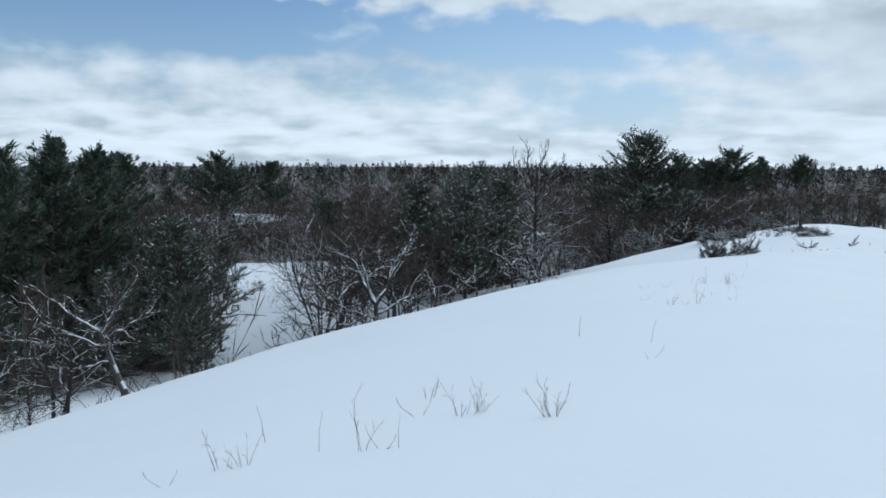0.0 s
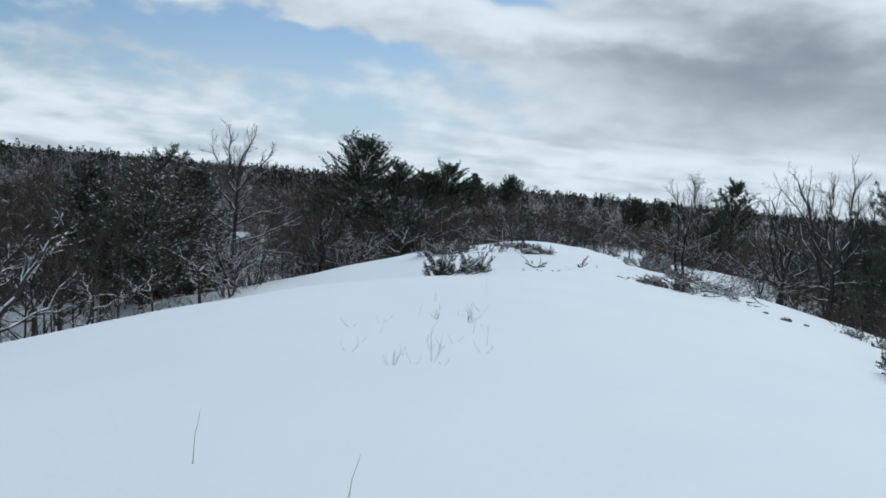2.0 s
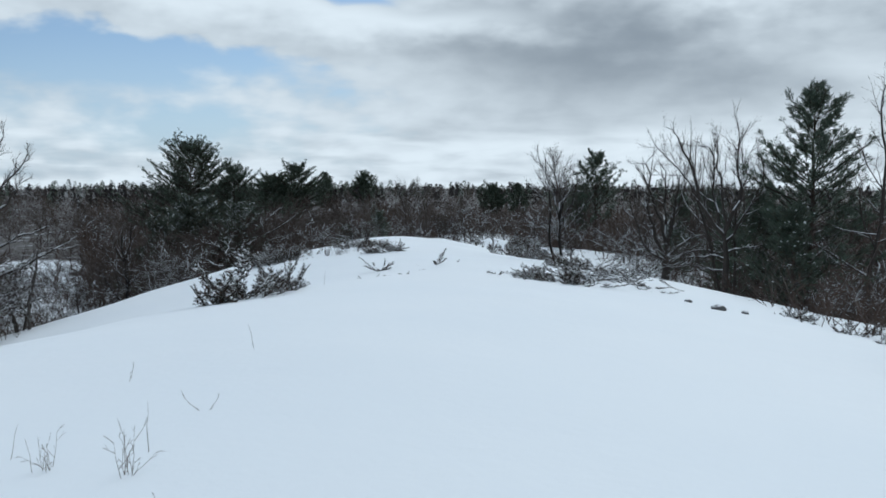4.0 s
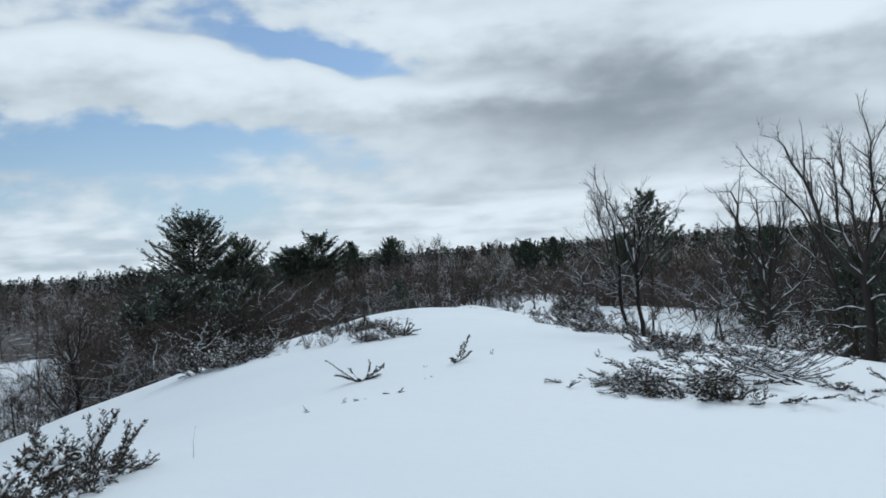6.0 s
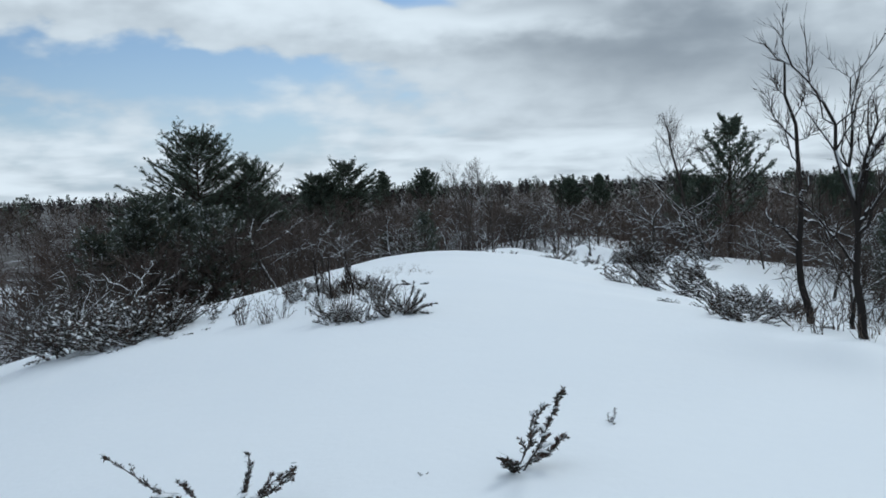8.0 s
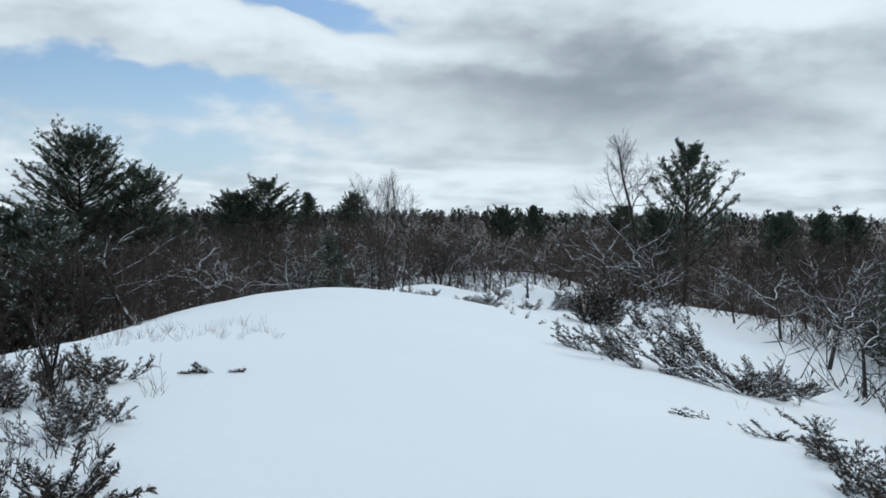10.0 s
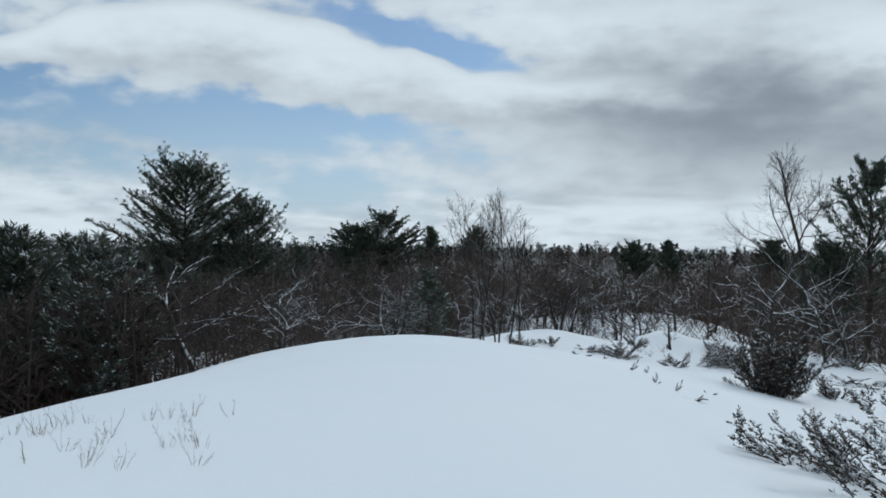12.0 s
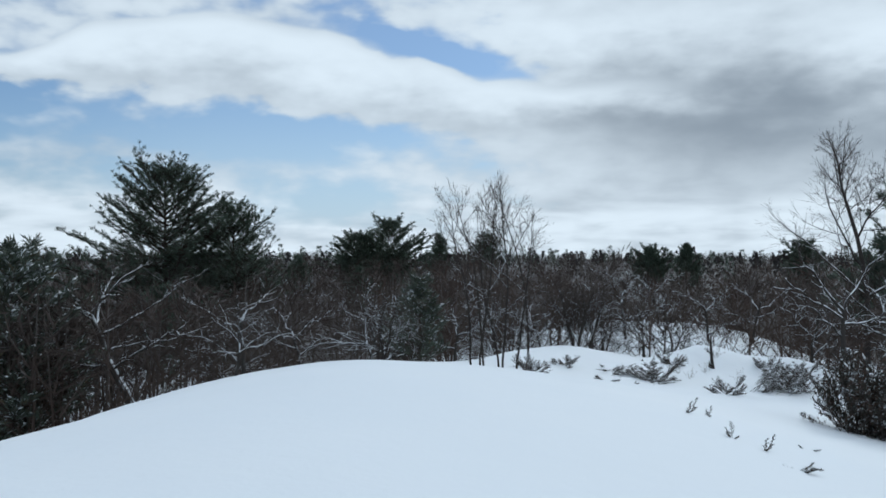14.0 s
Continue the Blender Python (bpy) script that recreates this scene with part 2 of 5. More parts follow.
# ---- the land ----
# along the ridge (s) and across it (l, to the right)
EAST, NORTH = (0.462, 0.887), (0.887, -0.462)
MOUNDS = (
    (-0.02, -0.07, -0.04, 0.05, 0.04, 0, 0),
    (-0.12, -0.41, -0.32, 0.05, 0.1, 0, 0),
    (0.1, 0.1, -0.09, -0.1, 0, 0, 0),
    (0.12, 0.05, 0.48, -0.23, -0.32, -0.03, 0),
    (-0.04, -0.13, 0.44, 0.13, -0.39, -0.25, -0.03),
    (0.03, 0.07, -0.97, 0.38, 0, -0.59, -0.08),
    (0, 0.79, 0.99, 0.03, -0.02, -0.41, -0.19),
    (-0.09, -0.43, 0.28, 0.17, -0.78, -0.69, -0.83),
    (-0.12, -1.3, 0.66, 0.83, -0.63, -0.22, -0.76),
    (0.04, 0.49, 1.22, -1.27, 0.29, 0.32, -0.11),
    (0.02, 0.22, -0.02, -0.05, 0.74, 0.18, 0),
    (0, 0, 0, 0.05, 0.09, 0, 0),
)
MOUND_S = np.arange(-5, 106, 10.0)
MOUND_L = np.arange(-30, 31, 10.0)


def smooth(v):
    v = np.clip(v, 0, 1)
    return v * v * (3 - 2 * v)


def swell(x, y, size, seed):
    """Gentle rolling of the land, about -1 to 1."""
    out = 0
    for i in range(5):
        a = seed * 1.7 + i * 2.399
        k = 2 * math.pi / (size * (0.7 + 0.23 * i))
        out = out + np.sin(k * (x * math.cos(a) + y * math.sin(a)) + seed * 3.1 + i * 1.3)
    return out / 2.6


def along_across(x, y):
    return x * EAST[0] + y * EAST[1], x * NORTH[0] + y * NORTH[1]


def land(x, y):
    x, y = np.asarray(x, float), np.asarray(y, float)
    s, l = along_across(x, y)
    sc = np.clip(s, -20, 140)
    ridge = -0.065 * sc + 0.00004 * sc * sc
    ridge = ridge - np.where(l < 0, 6.5 * (1 - np.exp(-(l / 19) ** 2)), 4.0 * (1 - np.exp(-(l / 24) ** 2)))
    for i, row in enumerate(MOUNDS):
        for j, h in enumerate(row):
            if h:
                ridge = ridge + h * np.exp(-((s - MOUND_S[i]) ** 2 + (l - MOUND_L[j]) ** 2) / (2 * 7.5 ** 2))
    out = np.maximum(np.hypot(x - 20, y - 50) - 340, 0)
    plain = -9.2 + 1.0 * swell(x, y, 120, 1.0) + 0.5 * swell(x, y, 37, 2.0) - 0.012 * out
    away = smooth(np.maximum(np.maximum((np.abs(l) - 24) / 24, (s - 84) / 26), (-s - 18) / 30))
    z = ridge * (1 - away) + plain * away
    # the rim drops off into the hollow
    z = z - 1.3 * smooth((-l - 16.5) / 8) * smooth((50 - s) / 14) * smooth((s + 25) / 10) * smooth((60 + l) / 20)
    for hx, hy, r, h in HILLOCKS:
        z = z + h * np.exp(-((x - hx) ** 2 + (y - hy) ** 2) / (2 * r * r))
    hump = swell(x, y, 5.5, 4.0) * 0.03 + swell(x, y, 2.3, 7.0) * 0.012
    return z + hump


HILLOCKS = ((57.0, 97.0, 8.0, 2.7), (52.5, 92.5, 3.0, 0.7), (61.0, 94.0, 2.6, 0.6), (56.0, 88.5, 2.2, 0.5), (-31.0, 128.0, 12.0, 2.5), (40.9, 78.2, 1.7, 0.85), (38.7, 76.9, 0.9, 0.3), (43.3, 80.2, 1.3, 0.5), (45.8, 77.2, 1.1, 0.9), (48.0, 75.6, 0.9, 0.45), (43.3, 75.6, 0.7, 0.22))


def height(x, y):
    return float(land(x, y))


def mesh_of(name, verts, faces, mat, smooth_shade=False):
    """One mesh from arrays: verts n x 3, faces a list of k-column index arrays."""
    me = bpy.data.meshes.new(name)
    faces = [np.asarray(f, np.int32) for f in faces if len(f)]
    me.vertices.add(len(verts))
    me.vertices.foreach_set("co", np.asarray(verts, np.float32).ravel())
    loops = np.concatenate([f.ravel() for f in faces])
    sizes = np.concatenate([np.full(len(f), f.shape[1], np.int32) for f in faces])
    me.loops.add(len(loops))
    me.loops.foreach_set("vertex_index", loops)
    me.polygons.add(len(sizes))
    me.polygons.foreach_set("loop_start", np.concatenate([[0], np.cumsum(sizes)[:-1]]).astype(np.int32))
    if smooth_shade:
        me.polygons.foreach_set("use_smooth", np.ones(len(sizes), bool))
    me.materials.append(mat)
    me.update(calc_edges=True)
    me.validate()
    return me


def spread(lo, hi, step, out, grow=1.16):
    a = list(np.arange(lo, hi, step))
    d = step
    v = a[-1]
    while v < out:
        d *= grow
        v += d
        a.append(v)
    d, v = step, a[0]
    while v > -out:
        d *= grow
        v -= d
        a.insert(0, v)
    return np.array(a)


gx, gy = spread(-30, 66, 0.6, 2500), spread(-12, 100, 0.6, 2500)
X, Y = np.meshgrid(gx, gy)
Z = land(X, Y)
nx, ny = len(gx), len(gy)
corner = (np.arange(ny - 1)[:, None] * nx + np.arange(nx - 1)[None, :]).ravel()
ground = new("ground", mesh_of("ground", np.stack([X.ravel(), Y.ravel(), Z.ravel()], 1), [np.stack([corner, corner + 1, corner + nx + 1, corner + nx], 1)], SNOW, True))
tagged(ground, "smooth unbroken white snow over a rounded ridge", "snow ground", kind="structure")


# ---- building plants ----
def unit(v):
    return v / (np.linalg.norm(v, axis=-1, keepdims=True) + 1e-9)


def tubes(segs, sides):
    """Tapered tubes, one for each row p, q, r0, r1 (n x 8)."""
    segs = np.asarray(segs, float).reshape(-1, 8)
    p, q, r0, r1 = segs[:, :3], segs[:, 3:6], segs[:, 6], segs[:, 7]
    d = unit(q - p)
    ref = np.where(np.abs(d[:, 2:3]) > 0.9, np.array([[1.0, 0, 0]]), np.array([[0, 0, 1.0]]))
    u = unit(np.cross(d, ref))
    w = np.cross(d, u)
    a = np.arange(sides) * 2 * math.pi / sides + math.pi / 2
    ring = u[:, None] * np.cos(a)[None, :, None] + w[:, None] * np.sin(a)[None, :, None]
    lower, upper = p[:, None] + ring * r0[:, None, None], q[:, None] + ring * r1[:, None, None]
    n = len(segs)
    verts = np.concatenate([lower, upper], 1).reshape(-1, 3)
    base = np.arange(n)[:, None] * 2 * sides
    k = np.arange(sides)
    k2 = (k + 1) % sides
    quads = np.stack([base + k, base + k2, base + k2 + sides, base + k + sides], -1).reshape(-1, 4)
    return verts, quads


def spikes(segs):
    """Thin three-sided twigs that end in a point (n x 7: p, q, r)."""
    segs = np.asarray(segs, float).reshape(-1, 7)
    p, q, r = segs[:, :3], segs[:, 3:6], segs[:, 6]
    d = unit(q - p)
    ref = np.where(np.abs(d[:, 2:3]) > 0.9, np.array([[1.0, 0, 0]]), np.array([[0, 0, 1.0]]))
    u = unit(np.cross(d, ref))
    w = np.cross(d, u)
    a = np.arange(3) * 2 * math.pi / 3 + math.pi / 2
    ring = u[:, None] * np.cos(a)[None, :, None] + w[:, None] * np.sin(a)[None, :, None]
    verts = np.concatenate([p[:, None] + ring * r[:, None, None], q[:, None]], 1).reshape(-1, 3)
    base = np.arange(len(segs))[:, None] * 4
    k = np.arange(3)
    tris = np.stack([base + k, base + (k + 1) % 3, base + 3 + 0 * k], -1).reshape(-1, 3)
    return verts, tris


def blades(p, q, width, rng):
    """Flat pointed leaves from p to q (n x 3), as slim kites of four corners."""
    d = unit(q - p)
    side = unit(np.cross(d, rng.normal(size=d.shape)))
    mid = p + (q - p) * 0.45
    w = np.broadcast_to(np.asarray(width), (len(p),))[:, None]
    verts = np.stack([p, mid + side * w, q, mid - side * w], 1).reshape(-1, 3)
    quads = np.arange(len(p))[:, None] * 4 + np.arange(4)[None]
    return verts, quads


def pillows(centre, along, half, thick):
    """Small long loads of snow, flat below and rounded above, one for each row."""
    c, d = np.asarray(centre, float).reshape(-1, 3), unit(np.asarray(along, float).reshape(-1, 3))
    half, thick = np.asarray(half, float)[:, None], np.asarray(thick, float)[:, None]
    side = unit(np.cross(d, [0.02, 0.01, 1.0]))
    up = np.cross(side, d)
    verts = np.stack([c - d * half, c - side * thick, c + up * thick * 0.7, c + side * thick, c - up * thick * 0.3, c + d * half], 1).reshape(-1, 3)
    base = np.arange(len(c))[:, None] * 6
    k = np.arange(4)
    k2 = (k + 1) % 4
    tris = np.concatenate([np.stack([base + 0 * k, base + 1 + k2, base + 1 + k], -1), np.stack([base + 5 + 0 * k, base + 1 + k, base + 1 + k2], -1)], 1).reshape(-1, 3)
    return verts, tris


def merge(*pieces):
    verts, faces, at = [], [], 0
    for v, f in pieces:
        verts.append(v)
        faces.append(f + at)
        at += len(v)
    return np.concatenate(verts), faces


def turned(d, angle, rng):
    """d bent by an angle (radians) to a random side."""
    side = unit(np.cross(d, rng.normal(size=3)))
    return unit(d * math.cos(angle) + side * math.sin(angle))


def grow_limb(out, p, d, length, r, level, last, rng, kink, lift, shed, bushy, reach, mark, angle=(0.45, 1.1)):
    n = max(2, 6 - level) if level < last else 1
    step = length / n
    for i in range(n):
        d = unit(d + rng.normal(size=3) * kink + np.array([0, 0, lift * (0.5 if level == 0 else 1.0)]))
        q = p + d * step
        r1 = r * (1 - 0.62 / n) if level < last else r * 0.6
        out[level].append((*p, *q, r, r1, mark))
        if level < last and (i + 1) / n > shed[level]:
            for _ in range(1 + (rng.random() < bushy)):
                kid = turned(d, rng.uniform(*angle), rng)
                if level == 0:
                    out[-1].append(1)
                own = len(out[-1]) if level == 0 else mark
                grow_limb(out, q, kid, length * rng.uniform(*(reach if level == 0 else (0.40, 0.70))) * (1.1 - 0.5 * i / n), r1 * rng.uniform(0.5, 0.75), level + 1, last, rng, kink * 1.15, lift, shed, bushy, reach, own, angle)
        p, r = q, r1
    if level < last:
        if level == 0:
            out[-1].append(1)
        grow_limb(out, p, d, length * 0.35, r, level + 1, last, rng, kink, lift, shed, bushy, reach, len(out[-1]) if level == 0 else mark, angle)


def bare_tree_parts(seed, tall, girth=0.11, last=3, kink=0.16, lift=0.08, shed=(0.30, 0.15, 0.1, 0.0), stems=1, lean=0.1, splay=0.25, bushy=0.5, foot=0.18, fuzz=4, reach=(0.40, 0.70), angle=(0.45, 1.1), loaded=0.0, hair=0.0065):
    """Shapes of a leafless tree: trunks, limbs, and a crown of twigs. Its foot is at the origin."""
    rng = np.random.default_rng(seed)
    out = [[] for _ in range(last + 2)]
    for i in range(stems):
        a = rng.uniform(0, 6.283) if stems == 1 else i * 6.283 / stems + rng.uniform(-0.5, 0.5)
        tip = splay if stems > 1 else lean
        d = unit(np.array([math.cos(a) * tip, math.sin(a) * tip, 1.0]))
        base = np.array([math.cos(a), math.sin(a), 0]) * (foot * rng.uniform(0.5, 1.3) if stems > 1 else 0) + np.array([0, 0, -0.35])
        grow_limb(out, base, d, tall * 0.72 * rng.uniform(0.75, 1.0), girth * (0.7 if stems > 1 else 1), 0, last, rng, kink * 0.5, lift, shed, bushy, reach, -1 - i, angle)
    out.pop()
    top = max(s[5] for lv in out for s in lv)
    k = tall / top
    out = [np.array(lv) * np.array([k] * 6 + [1, 1, 1]) for lv in out]
    trunks = [tubes(out[0][out[0][:, 8] == m][:, :8], 8) for m in np.unique(out[0][:, 8])]
    limbs = []
    for m in np.unique(out[1][:, 8]):
        limbs.append(merge(tubes(out[1][out[1][:, 8] == m][:, :8], 6), tubes(out[2][out[2][:, 8] == m][:, :8], 4)))
    twigs = np.concatenate(out[3:])
    p, q = twigs[:, :3], twigs[:, 3:6]
    thick = np.maximum(twigs[:, 6:7], 0.008)
    fine = []
    for _ in range(fuzz):
        b = p + (q - p) * rng.uniform(0.25, 1.0, (len(p), 1))
        e = unit(unit(q - p) + rng.normal(size=p.shape) * 0.45 + np.array([0, 0, 0.12]))
        fine.append((b, b + e * np.linalg.norm(q - p, axis=1, keepdims=True) * rng.uniform(0.3, 0.75, (len(p), 1))))
    fine = blades(np.concatenate([f[0] for f in fine]), np.concatenate([f[1] for f in fine]), hair, rng)
    load = ridges(np.concatenate([out[1], out[2]]), rng, loaded) if loaded else (np.zeros((0, 3)), None)
    return trunks, limbs, merge(spikes(np.concatenate([p, q, thick], 1)), fine), load


def pine_parts(seed, tall, wide, bare=0.15, tuft=0.42, full=1.0, cone=0.55, gaps=0.12, count=11, rise=0.32, slim=0.085, whorl=(4, 7), uneven=0.35, snow=0.0, curl=0.35, spray=1.0):
    """Shapes of a pine: trunk, boughs, needles. cone: 0.5 is rounded, 1 straight-sided."""
    rng = np.random.default_rng(seed)
    trunk, boughs, tp, td = [], [], [], []
    n = 10
    p = np.array([0, 0, -0.4])
    for i in range(n):
        q = np.array([rng.normal() * 0.05, rng.normal() * 0.05, tall * 0.96 * (i + 1) / n])
        r0, r1 = 0.014 * tall * (1 - i / n) + 0.02, 0.014 * tall * (1 - (i + 1) / n) + 0.02
        trunk.append((*p, *q, r0, r1))
        p = q
    z = tall * bare
    while z < tall * 0.985:
        h = (z - tall * bare) / (tall * (1 - bare))
        reach = wide * 0.62 * (min(1.0, 0.75 + 1.2 * h) * (1 - h) ** cone + 0.05) * rng.uniform(0.78, 1.15)
        turn = rng.uniform(0, 6.283)
        k = int(rng.integers(*whorl))
        for j in range(k):
            if rng.random() < gaps:
                continue
            a = turn + j * 6.283 / k + rng.normal() * 0.25
            length = reach * rng.uniform(0.85 - uneven, 0.85 + uneven)
            up = rise + rng.uniform(-0.15, 0.25) + 0.8 * h ** 3
            d = unit(np.array([math.cos(a), math.sin(a), up]))
            p = np.array([0, 0, z + rng.normal() * 0.12])
            m = max(3, int(length / 0.5))
            r = 0.012 + 0.010 * length
            for i in range(m):
                d = unit(d + np.array([0, 0, curl / m]) + rng.normal(size=3) * 0.06)
                q = p + d * length / m
                r1 = r * (1 - 0.7 / m)
                boughs.append((*p, *q, r, r1))
                if (i + 1) / m > 0.3:
                    tp.append(q), td.append(d)
                    for _ in range(int(rng.integers(1, 5) * full + 0.5)):
                        side = unit(np.cross(d, [0, 0, 1.0])) * rng.choice([-1, 1])
                        e = unit(d * 0.9 + side * rng.uniform(0.2, 1.2) + np.array([0, 0, rng.uniform(-0.15, 0.5)]))
                        g = q + e * spray * rng.uniform(0.25, 0.7) * min(1.0, 0.3 + length * 0.25)
                        boughs.append((*q, *g, r1 * 0.5, 0.006))
                        tp.append(g), td.append(e)
                p, r = q, r1
        z += rng.uniform(0.28, 0.52) * (0.6 + tall * 0.03)
    tp.append(np.array([0, 0, tall * 0.97])), td.append(np.array([0, 0, 1.0]))
    tp, td = np.array(tp), np.array(td)
    pick = rng.random(len(tp)) < snow
    load = pillows(tp[pick] + np.array([0, 0, 0.07]), td[pick] * np.array([1, 1, 0.5]), rng.uniform(0.4, 0.9, pick.sum()) * tuft * 0.6, rng.uniform(0.03, 0.10, pick.sum()) * (tuft / 0.4))
    P, D = np.repeat(tp, count, 0), np.repeat(td, count, 0)
    P = P - D * (tuft * rng.uniform(0.0, 0.7, (len(P), 1))) + rng.normal(size=P.shape) * 0.07 * (tuft / 0.42)
    D = unit(D + rng.normal(size=D.shape) * 0.42 + np.array([0, 0, 0.15]))
    Q = P + D * (tuft * rng.uniform(0.6, 1.15, (len(P), 1)))
    k = tall / Q[:, 2].max()
    trunk, boughs = np.array(trunk), np.array(boughs)
    for a, i in ((P, 2), (Q, 2), (load[0], 2), (trunk, 2), (trunk, 5), (boughs, 2), (boughs, 5)):
        a[:, i] *= k
    return tubes(trunk, 8), tubes(boughs, 3), blades(P, Q, tuft * slim, rng), load


def juniper_parts(seed, wide, tall, stems=26, toward=None, fan=3.14, leaf=0.056, dense=1.0, high=1.0, arms=(), snowy=0.42, kids=3, spot=0.11):
    """Shapes of a low sprawling juniper: stems with their branches, flat side sprays of scaly leaves, and the snow that lies on them."""
    rng = np.random.default_rng(seed)
    wood, shoots, lp, lq, loads = [], [], [], [], []

    def branch(p, d, length, r, bare, thick, level):
        m = 8 if arms else max(4, int(length / 0.14))
        stem = []
        for j in range(m):
            d = unit(d + rng.normal(size=3) * 0.12 + np.array([0, 0, 0.02]))
            side = unit(np.cross(d, [0.01, 0.02, 1.0]))
            q = p + d * length / m
            stem.append((*p, *q, r, r * 0.88))
            r *= 0.88
            f = (j + 0.5) / m
            if f > bare:
                c = int(6 * thick)
                s = p + (q - p) * rng.uniform(0, 1, (c, 1))
                g = unit(d + rng.normal(size=(c, 3)) * 0.6)
                lp.append(s), lq.append(s + g * leaf * rng.uniform(0.6, 1.25, (c, 1)))
                for sign in (-1, 1):
                    if rng.random() < 0.12:
                        continue
                    e = unit(d * 0.9 + side * sign * rng.uniform(0.3, 1.1) + np.array([0, 0, rng.uniform(-0.25, 0.35)]))
                    reach = rng.uniform(0.5, 1.2) * ((0.04 + 0.20 * length * (1.1 - f)) if arms else min(0.30, 0.09 + 0.16 * length * (1.1 - f)))
                    shoots.append((*q, *(q + e * reach), 0.005, 0.002))
                    c = int((5 + 48 * reach) * thick)
                    s = q + e * reach * rng.uniform(0.05, 1.0, (c, 1))
                    g = unit(e + rng.normal(size=(c, 3)) * np.array([0.7, 0.7, 0.5]))
                    lp.append(s), lq.append(s + g * leaf * rng.uniform(0.6, 1.2, (c, 1)))
                    if rng.random() < snowy:
                        loads.append((*(q + e * reach * rng.uniform(0.3, 0.8) + np.array([0, 0, rng.uniform(0.02, 0.05)])), *(e * np.array([1, 1, 0.6]) + rng.normal(size=3) * 0.25), reach * rng.uniform(0.3, 0.65) + 0.015, 0.008 + (0.014 + 0.15 * reach) * rng.random() ** 1.4))
            if level == 0 and not arms and f > 0.25 and rng.random() < kids / (0.75 * m):
                e = unit(d + side * rng.choice([-1, 1]) * rng.uniform(0.25, 0.8) + np.array([0, 0, rng.uniform(-0.05, 0.4)]))
                branch(q, e, length * (1.0 - f) * 0.7 + 0.22, r * 0.7, 0.1, thick, 1)
            p = q
        if level:
            shoots.extend(stem)
        else:
            wood.append(tubes(np.array(stem) * np.array([1, 1, high, 1, 1, high, 1, 1]), 4))

    for i in range(len(arms) or stems):
        if arms:
            bearing, climb, length, bare, thick = arms[i]
            a, e = math.radians(bearing), math.radians(climb)
            d = np.array([math.cos(a) * math.cos(e), math.sin(a) * math.cos(e), math.sin(e)])
            branch(np.array([rng.normal() * 0.02, rng.normal() * 0.02, -0.04]), d, length, 0.006 + 0.006 * length, bare, thick * 0.75, 0)
        else:
            a = (toward if toward is not None else 0) + rng.uniform(-fan, fan)
            length = wide * 0.5 * rng.uniform(0.4, 1.1)
            d = unit(np.array([math.cos(a), math.sin(a), tall / (wide * 0.5) * rng.uniform(0.1, 1.2)]))
            branch(np.array([rng.normal() * spot * wide, rng.normal() * spot * wide, -0.08]), d, length, 0.010 + 0.006 * length, 0.15, dense, 0)
    P, Q = np.concatenate(lp) * np.array([1, 1, high]), np.concatenate(lq) * np.array([1, 1, high])
    shoots = np.array(shoots) * np.array([1, 1, high, 1, 1, high, 1, 1])
    P[:, 2], Q[:, 2] = np.maximum(P[:, 2], -0.03), np.maximum(Q[:, 2], -0.02)
    loads = np.array(loads).reshape(-1, 8)
    loads = pillows(loads[:, :3] * np.array([1, 1, high]), loads[:, 3:6], loads[:, 6], loads[:, 7])
    return wood, tubes(shoots, 3), blades(P, Q, leaf * 0.17, rng), loads


def stalk_parts(seed, tall, stems, lean=0.35, branchy=0.6, thick=0.0048):
    """Shapes of a dry shrub that stands out of the snow, stem by stem."""
    rng = np.random.default_rng(seed)
    made = []
    for i in range(stems):
        segs = []
        a = rng.uniform(0, 6.283)
        d = unit(np.array([math.cos(a) * lean * rng.uniform(0.3, 1.4), math.sin(a) * lean * rng.uniform(0.3, 1.4), 1.0]))
        p = np.array([rng.normal() * 0.04, rng.normal() * 0.04, -0.1])
        length = tall * rng.uniform(0.55, 1.1)
        for j in range(5):
            d = unit(d + rng.normal(size=3) * 0.12)
            q = p + d * length / 5
            segs.append((*p, *q, thick * (1 - j * 0.15), thick * (0.85 - j * 0.15)))
            if j > 0 and rng.random() < branchy:
                e = turned(d, rng.uniform(0.35, 0.8), rng)
                g = q + e * length * rng.uniform(0.12, 0.34)
                segs.append((*q, *g, thick * 0.6, thick * 0.25))
                if rng.random() < branchy:
                    e2 = turned(e, 0.5, rng)
                    h = q + (g - q) * 0.5
                    segs.append((*h, *(h + e2 * length * 0.14), thick * 0.45, thick * 0.2))
            p = q
        made.append(tubes(segs, 4))
    return made


def part(name, me, parent, label=""):
    ob = new(name, me)
    ob.parent = parent
    return tagged(ob, label)


def plant(name, parts, label, category, group=""):
    """A thing: an empty at the foot that holds its part meshes. parts: name, mesh, and whether it is past counting."""
    ob = new(name)
    ob.empty_display_size = 0.2
    tagged(ob, label, category, group)
    for n, me, many in parts:
        piece = part(n, me, ob)
        if many:
            tagged(piece, kind="stuff")
    return ob


def two_tone(name, wood, leaves, bark, leaf):
    """One mesh of boughs and leaves, with a material for each."""
    verts, faces = merge(wood, leaves)
    me = mesh_of(name, verts, faces, bark)
    me.materials.append(leaf)
    index = np.zeros(len(me.polygons), np.int32)
    index[len(faces[0]):] = 1
    me.polygons.foreach_set("material_index", index)
    return me


